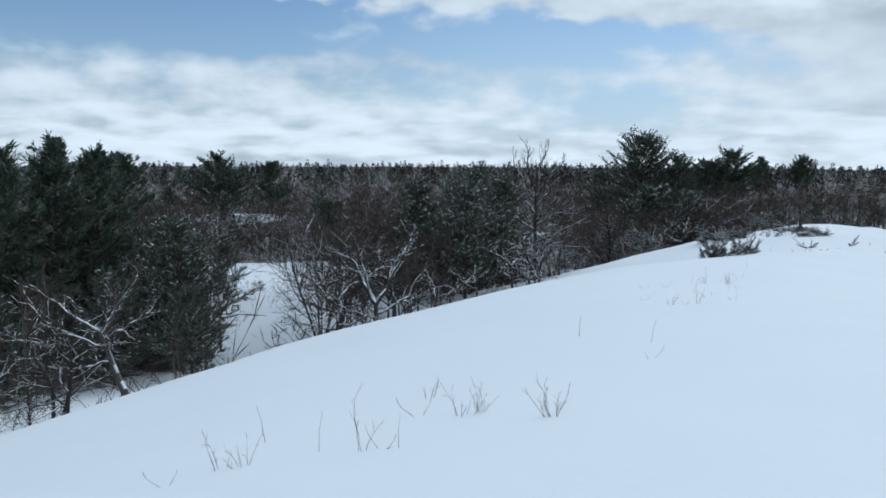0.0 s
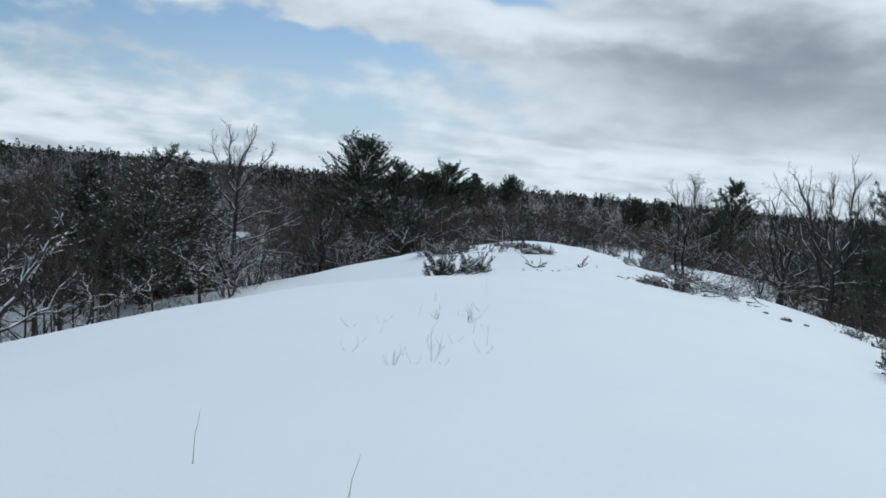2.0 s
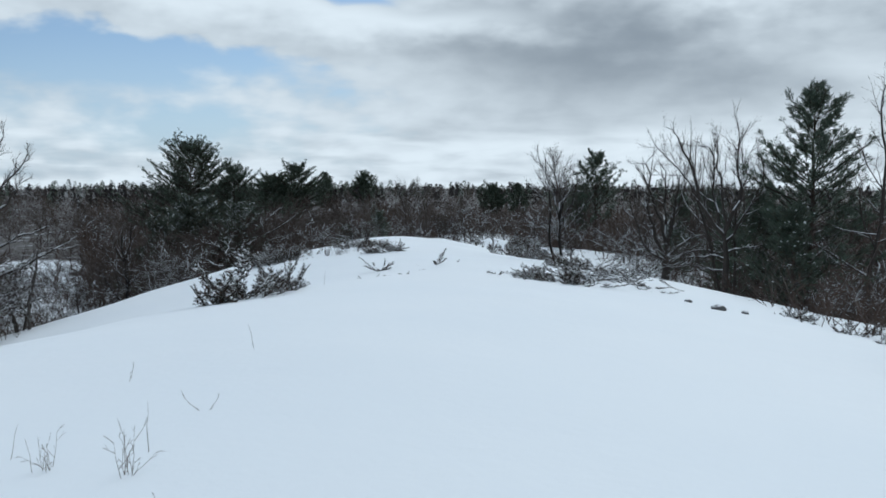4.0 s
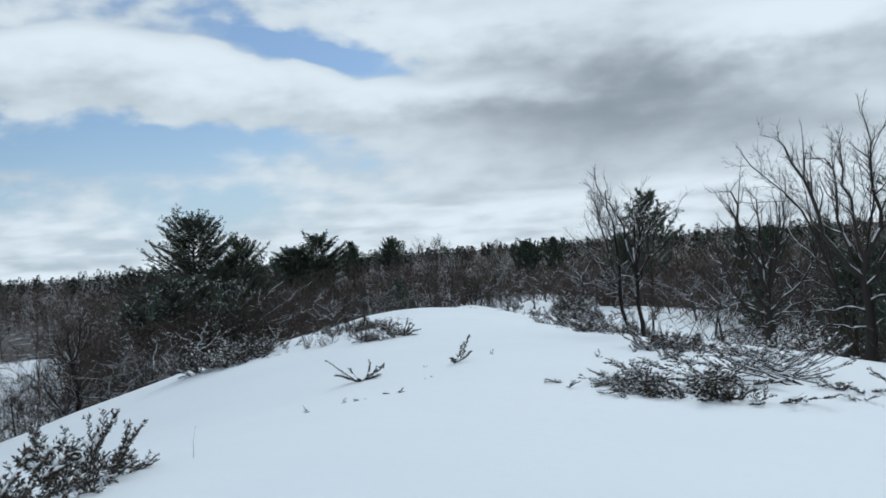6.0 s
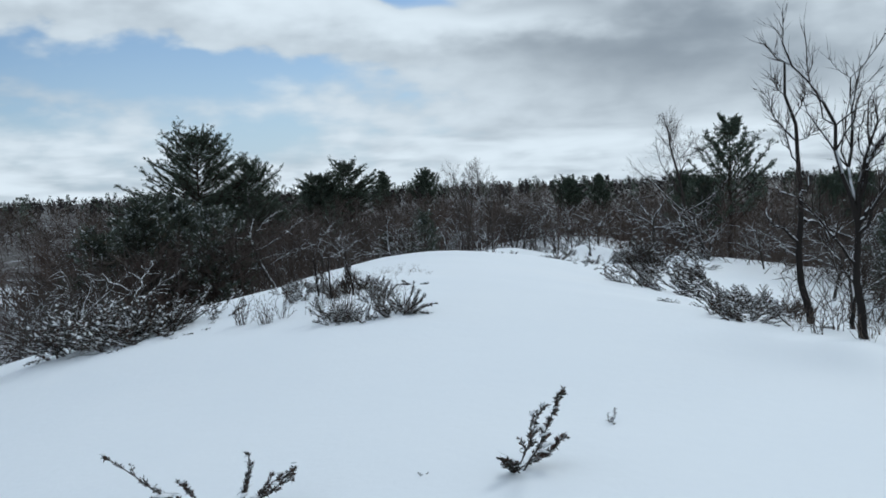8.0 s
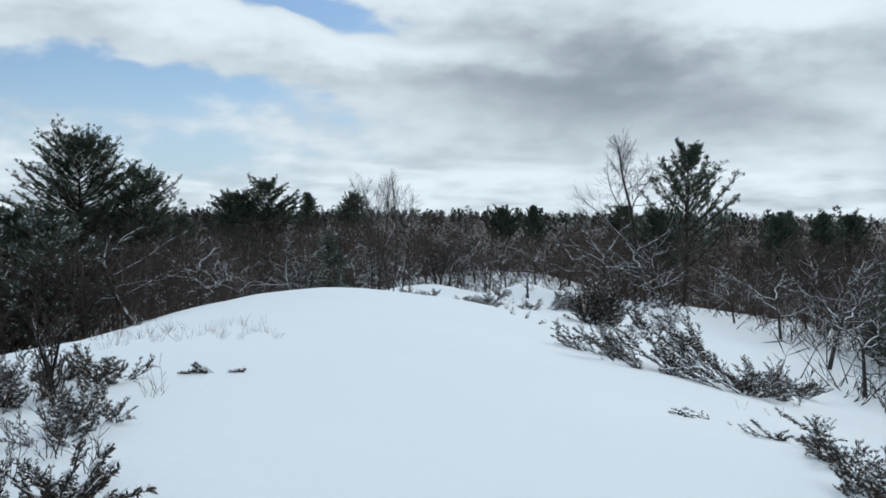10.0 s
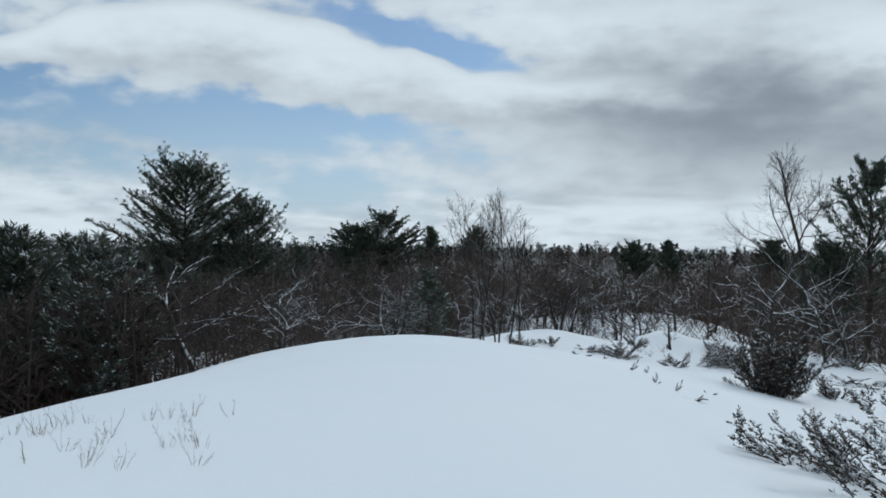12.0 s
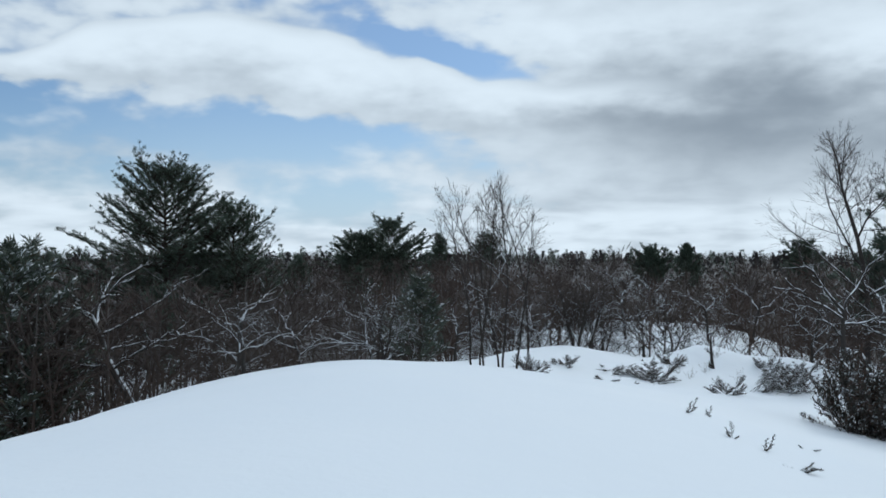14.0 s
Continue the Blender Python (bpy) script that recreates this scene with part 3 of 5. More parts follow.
def ridges(segs, rng, share=0.7):
    """Snow lying along the tops of limbs that are not too steep (rows p, q, r0, r1)."""
    segs = np.asarray(segs, float)[:, :8]
    p, q = segs[:, :3], segs[:, 3:6]
    d = unit(q - p)
    keep = (np.abs(d[:, 2]) < 0.78) & (rng.random(len(segs)) < share)
    r = segs[keep, 6:8].mean(1)
    mid = (p + q)[keep] / 2 + np.stack([0 * r, 0 * r, r * 0.85], 1)
    return pillows(mid, (q - p)[keep], np.linalg.norm(q - p, axis=1)[keep] * rng.uniform(0.35, 0.6, len(r)), np.minimum(r * 0.9, 0.034) * rng.uniform(0.5, 1.15, len(r)) + 0.011)


def bare_tree(seed, tall, label, bark=BARK, twig=TWIG, group="leafless trees", **kw):
    trunks, limbs, crown, load = bare_tree_parts(seed, tall, **kw)
    extra = [("snow_load", mesh_of("snow_load", load[0], [load[1]], LYING, True), True)] if len(load[0]) else []
    return plant("bare_tree", [("trunk", mesh_of("trunk", v, [f], bark, True), False) for v, f in trunks] + [("limb", mesh_of("limb", v, f, bark, True), False) for v, f in limbs]
                 + [("crown", mesh_of("crown", crown[0], crown[1], twig), True)] + extra, label, "tree", group)


def pine_tree(seed, tall, wide, label, needle=NEEDLE, group="pines", **kw):
    trunk, boughs, needles, load = pine_parts(seed, tall, wide, **kw)
    parts = [("trunk", mesh_of("trunk", trunk[0], [trunk[1]], DARK_BARK, True), False), ("crown", two_tone("crown", boughs, needles, DARK_BARK, needle), True)]
    if len(load[0]):
        parts.append(("snow_load", mesh_of("snow_load", load[0], [load[1]], LYING, True), True))
    return plant("pine_tree", parts, label, "pine", group)


def juniper(seed, wide, tall, label, group="junipers", **kw):
    wood, shoots, leaves, loads = juniper_parts(seed, wide, tall, **kw)
    parts = [("stem", mesh_of("stem", v, [f], BARK), False) for v, f in wood] + [("foliage", two_tone("foliage", shoots, leaves, BARK, JUNIPER), True)]
    if len(loads[0]):
        parts.append(("snow_load", mesh_of("snow_load", loads[0], [loads[1]], LYING, True), True))
    return plant("juniper_bush", parts, label, "bush", group)


def dry_shrub(seed, tall, stems, label="dry brown stalks standing in the snow", mat=STALK, **kw):
    return plant("dry_shrub", [("stem", mesh_of("stem", v, [f], mat), False) for v, f in stalk_parts(seed, tall, stems, **kw)], label, "dry plant", "dry stalks")


def stand(ob, x, y, turn=0.0, size=1.0, sink=0.0, tip=0.0):
    ob.matrix_basis = pose(x, y, height(x, y) - sink, tip, 0, turn) @ Matrix.Diagonal((size, size, size, 1))
    return ob


def again(ob, x, y, turn=0.0, size=1.0, sink=0.0, tip=0.0, label=""):
    c = copy_thing(ob, pose(x, y, height(x, y) - sink, tip, 0, turn))
    c.scale = (size, size, size)
    return tagged(c, label)


def crooked_tree(seed, label, trunk, girth, boughs, bark=BLACK_BARK, twigs=3, taper=0.5, loaded=0.35, sway=0.4, sides=1):
    """A tree of a few led limbs. trunk: bearing, climb, bend and length; boughs: share along the trunk, bearing, climb, bend, length, thickness."""
    g = np.random.default_rng(seed)

    def led(p, bearing, climb, bend, length, r0, r1, n, wild=1.0):
        segs = []
        for i in range(n):
            a = math.radians(bearing + g.normal() * 16 * wild)
            e = math.radians(climb + bend * (i + 0.5) / n + g.normal() * 13 * wild)
            q = p + np.array([math.cos(a) * math.cos(e), math.sin(a) * math.cos(e), math.sin(e)]) * length / n
            segs.append((*p, *q, r0 + (r1 - r0) * i / n, r0 + (r1 - r0) * (i + 1) / n))
            p = q
        return segs

    stem, held = led(np.array([0, 0, -0.3]), *trunk, girth, girth * taper, 9, sway), []
    ends = np.array([t[:3] for t in stem] + [stem[-1][3:6]])
    parts, fine = [("trunk", mesh_of("trunk", *[(v, [f]) for v, f in [tubes(stem, 8)]][0], bark, True), False)], []
    for share, bearing, climb, bend, length, thick in boughs:
        at = share * 9
        p = ends[int(at)] + (ends[min(int(at) + 1, 9)] - ends[int(at)]) * (at - int(at))
        main = led(p, bearing, climb, bend, length, thick, thick * 0.3, 8)
        side = []
        for t in main[2:]:
            for _ in range(sides + (g.random() < 0.75)):
                d = unit(turned(unit(np.array(t[3:6]) - np.array(t[:3])), g.uniform(0.5, 1.1), g) + np.array([0, 0, 0.15]))
                side += led(np.array(t[3:6]), math.degrees(math.atan2(d[1], d[0])), math.degrees(math.asin(d[2])), 22, length * g.uniform(0.12, 0.36), t[7] * 0.55, 0.006, 3)
        for t in side + main[3:]:
            for _ in range(twigs):
                p0, p1 = np.array(t[:3]), np.array(t[3:6])
                b = p0 + (p1 - p0) * g.random()
                d = unit(turned(unit(p1 - p0), g.uniform(0.3, 0.9), g) + np.array([0, 0, 0.2]))
                e = b + d * g.uniform(0.12, 0.26)
                fine.append((*b, *e, 0.006))
                d = unit(turned(d, g.uniform(0.15, 0.5), g) + np.array([0, 0, 0.15]))
                fine.append((*(b + (e - b) * 0.75), *(e + d * g.uniform(0.08, 0.24)), 0.0045))
        held += main + side
        v, f = merge(tubes(main, 7), tubes(side, 5))
        parts.append(("limb", mesh_of("limb", v, f, bark, True), False))
    v, f = spikes(fine)
    parts.append(("crown", mesh_of("crown", v, [f], TWIG), True))
    load = ridges(held, g, loaded)
    parts.append(("snow_load", mesh_of("snow_load", load[0], [load[1]], LYING, True), True))
    return plant("bare_tree", parts, label, "tree", "leafless trees")


# ---- trees that stand out ----
def pine_to(seed, x, y, top, wide, label, **kw):
    return stand(pine_tree(seed, top - height(x, y), wide, label, **kw), x, y)


def bare_to(seed, x, y, top, label, turn=0.0, **kw):
    return stand(bare_tree(seed, top - height(x, y), label, **kw), x, y, turn)


BIG = "tall broad white pine with dark green boughs in snow"
pine_to(1, 28.2, 117.5, 6.1, 13.4, BIG, cone=0.55, bare=0.05, gaps=0.05, tuft=0.26, full=2.0, count=20, slim=0.055, whorl=(5, 9), uneven=0.36, rise=0.16, curl=0.5, spray=1.7)
pine_to(2, 32.9, 115.5, 2.5, 8.0, "smaller pine grown into the side of the tallest pine", cone=0.42, gaps=0.05, tuft=0.25, full=2.0, count=18, slim=0.055, whorl=(5, 8), uneven=0.34, rise=0.2, curl=0.45, spray=1.6)
pine_to(3, 62.2, 179.1, 4.5, 13.5, "distant dark white pine above bare woods", tuft=0.42, count=12, full=1.2, gaps=0.05, cone=0.45, rise=0.2, curl=0.4, spray=1.6)
pine_to(4, 57.4, 178.0, 1.9, 11.5, "distant dark pine with a flat crown", tuft=0.42, count=12, full=1.2, gaps=0.05, cone=0.45, rise=0.2, curl=0.4, spray=1.6)
pine_to(5, 85.7, 222.6, 2.2, 5.5, "slim distant pine above the woods", tuft=0.5, count=11, full=1.1, gaps=0.05)
pine_to(6, 99.6, 229.6, 2.6, 10, "distant dark pine above the woods", tuft=0.5, count=11, full=1.1, gaps=0.05, curl=0.8)
pine_to(7, 107.6, 164.5, -0.4, 5.6, "small distant pine above the woods", tuft=0.5, count=10, gaps=0.05, cone=0.85, uneven=0.2)
pine_to(8, 109.6, 177.9, -0.5, 9, "broad distant pine above the woods", tuft=0.5, count=11, full=1.1, gaps=0.05, curl=0.7)
pine_to(9, 58.5, 78.4, 3.3, 7.2, "open-crowned pine on the snowy flank", bare=0.30, gaps=0.34, tuft=0.26, rise=0.72, cone=0.70, count=12, slim=0.085, full=1.5)
pine_to(10, 57.2, 79.8, -0.8, 4.0, "thin pine beside the open-crowned pine", bare=0.4, gaps=0.4)
pine_to(11, 40.8, 41.0, 5.0, 6.6, "tall ragged pine below the ridge", bare=0.03, gaps=0.14, tuft=0.3, full=1.4, count=14, slim=0.06)
pine_to(34, 38.9, 40.4, -0.6, 3.6, "young dark pine under the ragged pine", bare=0.02, gaps=0.08, tuft=0.28, count=13, slim=0.06, snow=0.12)
pine_to(35, 41.8, 44.8, -0.9, 4.2, "bushy dark pine among bare trees", bare=0.02, gaps=0.08, tuft=0.28, count=13, slim=0.06, snow=0.12)
pine_to(36, 43.8, 48.4, -1.5, 3.8, "low dark pine behind bare trees", bare=0.02, gaps=0.08, tuft=0.28, count=13, slim=0.06, snow=0.12)
pine_to(12, -20.4, 43.4, 3.0, 6.5, "tall dark pine in the hollow", bare=0.08)
pine_to(13, -19.4, 46.2, 2.5, 5.5, "dark pine in the hollow", bare=0.08)
pine_to(14, -21.5, 39.8, 2.4, 6.0, "dark pine at the edge of the hollow", bare=0.08)
pine_to(15, -32.5, 83.9, 2.2, 6.5, "dark pine standing above the hollow")
pine_to(16, -28.8, 106.2, 2.4, 8.5, "pine with a spread crown above the hollow", bare=0.4)
pine_to(17, -26.4, 127.3, 0.9, 6.0, "distant pine over the hollow")
pine_to(18, -13.4, 41.2, -0.9, 6.8, "broad green pine dusted with snow", needle=FROSTED, bare=0.02, tuft=0.28, count=14, slim=0.075, gaps=0.08, snow=0.30, whorl=(5, 8))
pine_to(30, -11.6, 37.2, -4.2, 3.4, "young pine at the foot of the green pine", needle=FROSTED, bare=0.02, tuft=0.28, count=14, slim=0.06)
pine_to(19, 2.4, 62.0, 1.4, 7.4, "dark frosted pine behind the bare trees", needle=FROSTED, bare=0.06, gaps=0.06, tuft=0.32, full=1.3, count=13, slim=0.06, snow=0.30)
pine_to(31, 1.5, 53.5, 0.4, 7.0, "frosted pine with low boughs beside bare trees", needle=FROSTED, bare=0.04, gaps=0.06, tuft=0.32, full=1.3, count=13, slim=0.06, snow=0.34)
pine_to(20, 4.3, 59.9, 0.5, 6.0, "dark frosted pine beside the bare tree", needle=FROSTED, bare=0.06, gaps=0.06, tuft=0.32, full=1.2, count=13, slim=0.06, snow=0.32)
pine_to(21, -1.7, 58.0, 0.2, 4.5, "frosted slender pine in the hollow", needle=FROSTED, bare=0.15, snow=0.30)
pine_to(22, 20.4, 82.5, -0.8, 5.0, "frosted pine below the ridge", needle=FROSTED, bare=0.04, snow=0.32)
pine_to(23, 22.6, 85.5, -1.0, 5.5, "frosted bushy pine below the ridge", needle=FROSTED, bare=0.04, snow=0.32)
pine_to(24, 18.0, 80.0, -2.2, 5.0, "low frosted pine below the ridge", needle=FROSTED, bare=0.04, snow=0.32)
pine_to(25, 117.8, 118.9, -1.0, 6.0, "distant pine over the far woods", tuft=0.6, count=7, full=0.7)
pine_to(26, 116.7, 108.1, -0.6, 6.0, "distant pine over the distant woods", tuft=0.6, count=7, full=0.7)
pine_to(27, 88.6, 118.9, -0.4, 5.0, "pine over the brown woods", tuft=0.5)
pine_to(32, 82.4, 91.2, -1.3, 4.2, "flat-topped pine above the brown woods", tuft=0.45, gaps=0.3, rise=0.5)
pine_to(33, 84.6, 88.3, -1.0, 4.6, "ragged pine above the brown woods", tuft=0.45, gaps=0.3, rise=0.5)

stand(crooked_tree(31, "tall leafless tree with snow along its limbs", (90, 89, 0, 6.6), 0.15, ((0.35, 170, 25, -5, 2.6, 0.075), (0.45, -15, 28, 8, 3.6, 0.090), (0.55, 165, 38, -20, 2.6, 0.068), (0.62, -10, 32, 0, 2.8, 0.068), (0.75, 175, 42, 8, 2.8, 0.068), (0.8, 0, 44, 8, 2.8, 0.068),
                            (0.3, -20, 5, 10, 2.6, 0.060), (0.9, 160, 52, 10, 3.2, 0.075), (0.92, -15, 52, 10, 3.2, 0.075), (1.0, 20, 70, 0, 3.0, 0.075), (1.0, 190, 66, 0, 3.0, 0.075), (0.7, 90, 40, 0, 2.4, 0.060), (0.6, 270, 35, 0, 2.2, 0.053), (0.95, 60, 62, 0, 2.8, 0.068), (0.85, 250, 55, 0, 2.6, 0.060)), bark=BARK, loaded=0.8, twigs=5, taper=0.5), 6.4, 56.6)
stand(crooked_tree(32, "crooked low tree with snow on its limbs", (170, 72, -6, 2.4), 0.13, ((1.0, 180, 42, -10, 2.4, 0.06), (0.95, 20, 62, -20, 2.0, 0.05), (0.8, 190, 15, 8, 2.6, 0.05), (0.6, 175, 2, 12, 2.4, 0.04), (0.9, 0, 30, 10, 2.0, 0.045), (0.7, 300, 40, 0, 1.6, 0.03), (0.85, 90, 50, 0, 1.8, 0.035)), bark=PALE_BARK, loaded=0.8, twigs=4), -9.3, 23.8)
stand(crooked_tree(33, "forked tree thick with snow", (90, 85, 0, 2.0), 0.16, ((1.0, 180, 62, 10, 3.0, 0.09), (1.0, 0, 52, 18, 3.2, 0.09), (1.0, 150, 75, 0, 2.8, 0.07), (0.8, 20, 30, 20, 2.6, 0.06), (0.7, 190, 25, 10, 2.4, 0.05), (0.45, 0, 8, 18, 3.4, 0.06), (0.6, 170, 15, 0, 1.8, 0.04)), bark=SNOWY_BARK, loaded=0.9, twigs=3), -3.4, 41.5, 0, 1.25)
bare_to(34, -7.4, 49.0, -1.4, "clump of leafless stems with snow in their forks", bark=SNOWY_BARK, stems=3, splay=0.25, girth=0.12, fuzz=2, loaded=0.8)
bare_to(35, 54.5, 78.3, 3.7, "slender leafless tree beside the pine", girth=0.13, kink=0.17, lift=0.07, reach=(0.42, 0.66), fuzz=5)
stand(crooked_tree(49, "gnarled dark tree with snow in its forks", (156, 89, 0, 2.1), 0.075, ((1.0, 150, 84, 15, 1.5, 0.045), (1.0, -24, 75, -45, 2.3, 0.045), (0.97, -20, 42, 10, 0.6, 0.04), (0.98, 110, 80, -30, 3.1, 0.04),
                            (0.9, -60, 55, 30, 1.8, 0.03), (0.68, 156, 42, 8, 1.4, 0.025), (1.0, 40, 60, 25, 2.4, 0.035), (0.3, -24, 25, 30, 0.6, 0.015))), 27.6, 43.0)
stand(crooked_tree(51, "slim dead tree crooked at the top", (-24, 90, -12, 1.0), 0.05, ((1.0, 156, 70, -50, 0.7, 0.02), (0.8, -24, 65, 20, 0.6, 0.02))), 29.3, 44.6)
stand(crooked_tree(37, "thick-trunked leafless tree with spreading snowy limbs", (156, 88, 0, 2.5), 0.30, ((1.0, 156, 60, 22, 4.8, 0.10), (1.0, 150, 76, 10, 5.4, 0.11), (1.0, -24, 70, 10, 4.6, 0.10), (0.95, -24, 48, 28, 3.8, 0.08), (0.9, 156, 42, 28, 4.2, 0.09), (1.0, 60, 70, 10, 5.0, 0.09),
                            (1.0, 240, 68, 10, 4.6, 0.08), (0.85, 156, 38, -75, 3.4, 0.06), (0.8, -24, 35, -40, 3.2, 0.06), (0.72, 156, 15, -30, 2.2, 0.045), (0.75, -24, 18, -10, 2.6, 0.045)), bark=BARK, twigs=6, sides=2, loaded=0.75), 39.7, 49.3)
stand(crooked_tree(38, "tall many-stemmed leafless tree", (156, 86, 0, 3.0), 0.16, ((1.0, 156, 54, 22, 4.6, 0.09), (1.0, 150, 75, 5, 3.8, 0.07), (1.0, -24, 70, 15, 4.2, 0.08), (0.9, -24, 55, 25, 3.6, 0.06), (0.75, -24, 15, -10, 2.6, 0.05), (0.65, 156, 12, -10, 2.6, 0.04), (0.5, 156, 5, 5, 2.4, 0.04), (1.0, 60, 65, 10, 4.0, 0.07)), bark=BARK, twigs=6, sides=2, loaded=0.75), 37.5, 43.1, 0, 1.17)
bare_to(39, 39.4, 44.6, 2.8, "leafless tree before the ragged pine", girth=0.11, stems=2, splay=0.2, lift=0.12, kink=0.26, reach=(0.3, 0.55), fuzz=2, bushy=0.25)
bare_to(40, 41.5, 38.2, 5.0, "tall leafless tree beside the ragged pine", girth=0.12, lift=0.12, kink=0.24, reach=(0.3, 0.5), fuzz=2)
bare_to(41, 36.5, 73.7, 0.5, "clump of thin leafless stems in snow", stems=7, splay=0.05, girth=0.05, lift=0.05, kink=0.15, foot=0.6, bushy=0.2, shed=(0.5, 0.2, 0.1, 0.0), reach=(0.35, 0.55), angle=(0.35, 0.85), fuzz=3, hair=0.003)
stand(crooked_tree(42, "leaning tree with long snowy branches", (161, 60, 12, 3.3), 0.14, ((1.0, 161, 25, -30, 1.6, 0.045), (1.0, -19, 50, -30, 2.3, 0.045), (0.8, -19, 28, 0, 3.0, 0.045), (0.62, -19, 12, 10, 2.6, 0.04), (0.7, 170, 12, -10, 1.8, 0.035),
                            (0.45, -25, 25, 8, 3.0, 0.05), (0.5, 165, 5, 5, 2.0, 0.04), (0.9, 70, 40, 0, 2.2, 0.04), (0.35, -70, 45, 0, 1.8, 0.035), (0.85, 250, 30, 0, 2.0, 0.035)), bark=SNOWY_BARK, loaded=0.8, twigs=2), 27.0, 79.6)
SNOWY = "low crooked tree with snow along its branches"
oak = stand(crooked_tree(52, SNOWY, (60, 78, 0, 2.2), 0.09, ((1.0, 0, 45, -20, 2.2, 0.04), (0.95, 120, 30, 5, 2.4, 0.04), (0.9, 230, 40, -10, 2.2, 0.04), (0.6, 300, 15, 15, 2.0, 0.035), (0.55, 170, 12, 10, 1.8, 0.03), (0.75, 60, 30, 10, 2.0, 0.035)), bark=SNOWY_BARK, loaded=0.8, twigs=2), 30.5, 82.5, 40)
for x, y, turn, size in ((33.0, 85.0, 100, 0.9), (36.4, 84.5, 220, 0.8), (49.5, 72.0, 60, 1.0), (42.0, 84.0, 310, 0.9), (46.8, 82.5, 10, 0.85), (18.6, 63.6, 200, 0.9),
                         (45.5, 57.8, 130, 0.9), (48.0, 61.0, 250, 1.0), (50.5, 65.0, 20, 0.9), (-2.6, 46.6, 60, 1.8), (4.4, 50.4, 170, 1.0), (-5.4, 41.0, 20, 1.5), (-0.6, 44.6, 250, 1.0), (2.2, 48.4, 80, 0.8), (-6.6, 52.6, 300, 1.7), (5.6, 53.4, 330, 1.0), (50.8, 90.4, 30, 1.0), (54.6, 88.6, 150, 0.9), (59.4, 91.2, 240, 1.1), (56.2, 95.4, 100, 1.0), (62.6, 88.4, 330, 1.0), (43.4, 80.8, 0, 0.6), (41.6, 81.4, 120, 0.6), (38.0, 81.6, 220, 0.7)):
    again(oak, x, y, turn, size)
stand(crooked_tree(43, "crooked tree with thick snow along its limbs", (161, 84, 8, 2.6), 0.10, ((1.0, 161, 48, 12, 2.4, 0.05), (0.9, 165, 25, 10, 2.2, 0.04), (1.0, -19, 62, -20, 2.0, 0.045), (0.85, -19, 25, -25, 1.8, 0.04), (0.7, 161, 40, -10, 1.8, 0.035), (0.95, 80, 40, 0, 1.6, 0.03)), bark=SNOWY_BARK, loaded=0.8), 46.5, 71.6)
bare_to(44, 54.8, 66.3, -2.8, "small snowy leafless tree on the slope", bark=SNOWY_BARK, girth=0.12, kink=0.26, stems=2, loaded=0.7)
bare_to(45, 42.5, 80.0, -2.9, "leafless tree over the snow hummocks", girth=0.10, stems=3)
bare_to(46, 51.0, 72.5, -2.4, "low snowy tree with spreading limbs", bark=SNOWY_BARK, girth=0.11, kink=0.28, lift=0.02, loaded=0.7)
bare_to(53, 13.3, 67.0, -2.2, "dark leafless tree in the open hollow", bark=BLACK_BARK, girth=0.12, lift=0.1, fuzz=2)
bare_to(54, 12.6, 67.4, -3.6, "thin dark tree in the open hollow", bark=BLACK_BARK, girth=0.07, lift=0.1, fuzz=2)
bare_to(55, 10.9, 66.8, -5.0, "small crooked sapling in the open hollow", bark=BLACK_BARK, girth=0.06, fuzz=2)
bare_to(56, 11.8, 67.0, -5.4, "small forked sapling in the open hollow", bark=BLACK_BARK, girth=0.05, stems=2, fuzz=2)
pine_to(28, 23.6, 79.2, -1.3, 4.6, "dense dark pine at the rim of the ridge", needle=FROSTED, bare=0.02, tuft=0.28, gaps=0.05, full=1.2, count=13, slim=0.07, snow=0.32)
stand(crooked_tree(50, "dark dead trunk with broken limbs and snow on them", (156, 87, 0, 4.9), 0.07, ((0.72, 155, 55, 10, 0.9, 0.020), (0.63, 155, 62, 25, 0.9, 0.016), (0.8, -25, 45, 30, 0.5, 0.014), (0.45, -25, -15, -20, 1.0, 0.03),
                            (0.36, 155, 40, -10, 0.75, 0.03), (0.88, 155, 50, 10, 0.35, 0.012), (0.72, -25, 35, 0, 0.4, 0.012), (0.5, 240, 35, 0, 0.5, 0.014)), twigs=1, taper=0.25, loaded=0.5, sway=0.8), 28.6, 44.8)

# ---- woods round the ridge ----
def open_snow(x, y, edge=0.0):
    """Where no tree stands: the bare ridge, its flank and the clearings."""
    s, l = along_across(x, y)
    left = np.interp(s, (-40, 50, 66, 86), (18, 18, 15, 5)) + edge
    right = np.interp(s, (-40, 20, 40, 48, 60, 72, 86), (10, 8.5, 8.5, 12, 20, 19, 11)) + edge
    on = (l > -left) & (l < right) & (s < 86 + edge)
    for cx, cy, r in CLEARINGS:
        on = on | ((x - cx) ** 2 + (y - cy) ** 2 < r * r)
    on = on | ((x - 23.2) ** 2 + (y - 73.0) ** 2 < 18)
    return on


def scatter(rng, n, near, far, power=1.0, edge=0.0):
    """Places round the ridge, out of the open snow, thinning outwards."""
    got = []
    while len(got) < n:
        a = rng.uniform(0, 6.283)
        if math.sin(a) < -0.35 and rng.random() < 0.75:
            continue
        r = near + (far - near) * rng.random() ** power
        x, y = 24 + r * math.cos(a) * 0.95, 56 + r * math.sin(a)
        sparse = any((x - cx) ** 2 + (y - cy) ** 2 < r * r for cx, cy, r in THIN) and (x * 7.31 + y * 3.77) % 1.0 < 0.25
        if not sparse and not open_snow(x, y, edge):
            got.append((x, y))
    return got


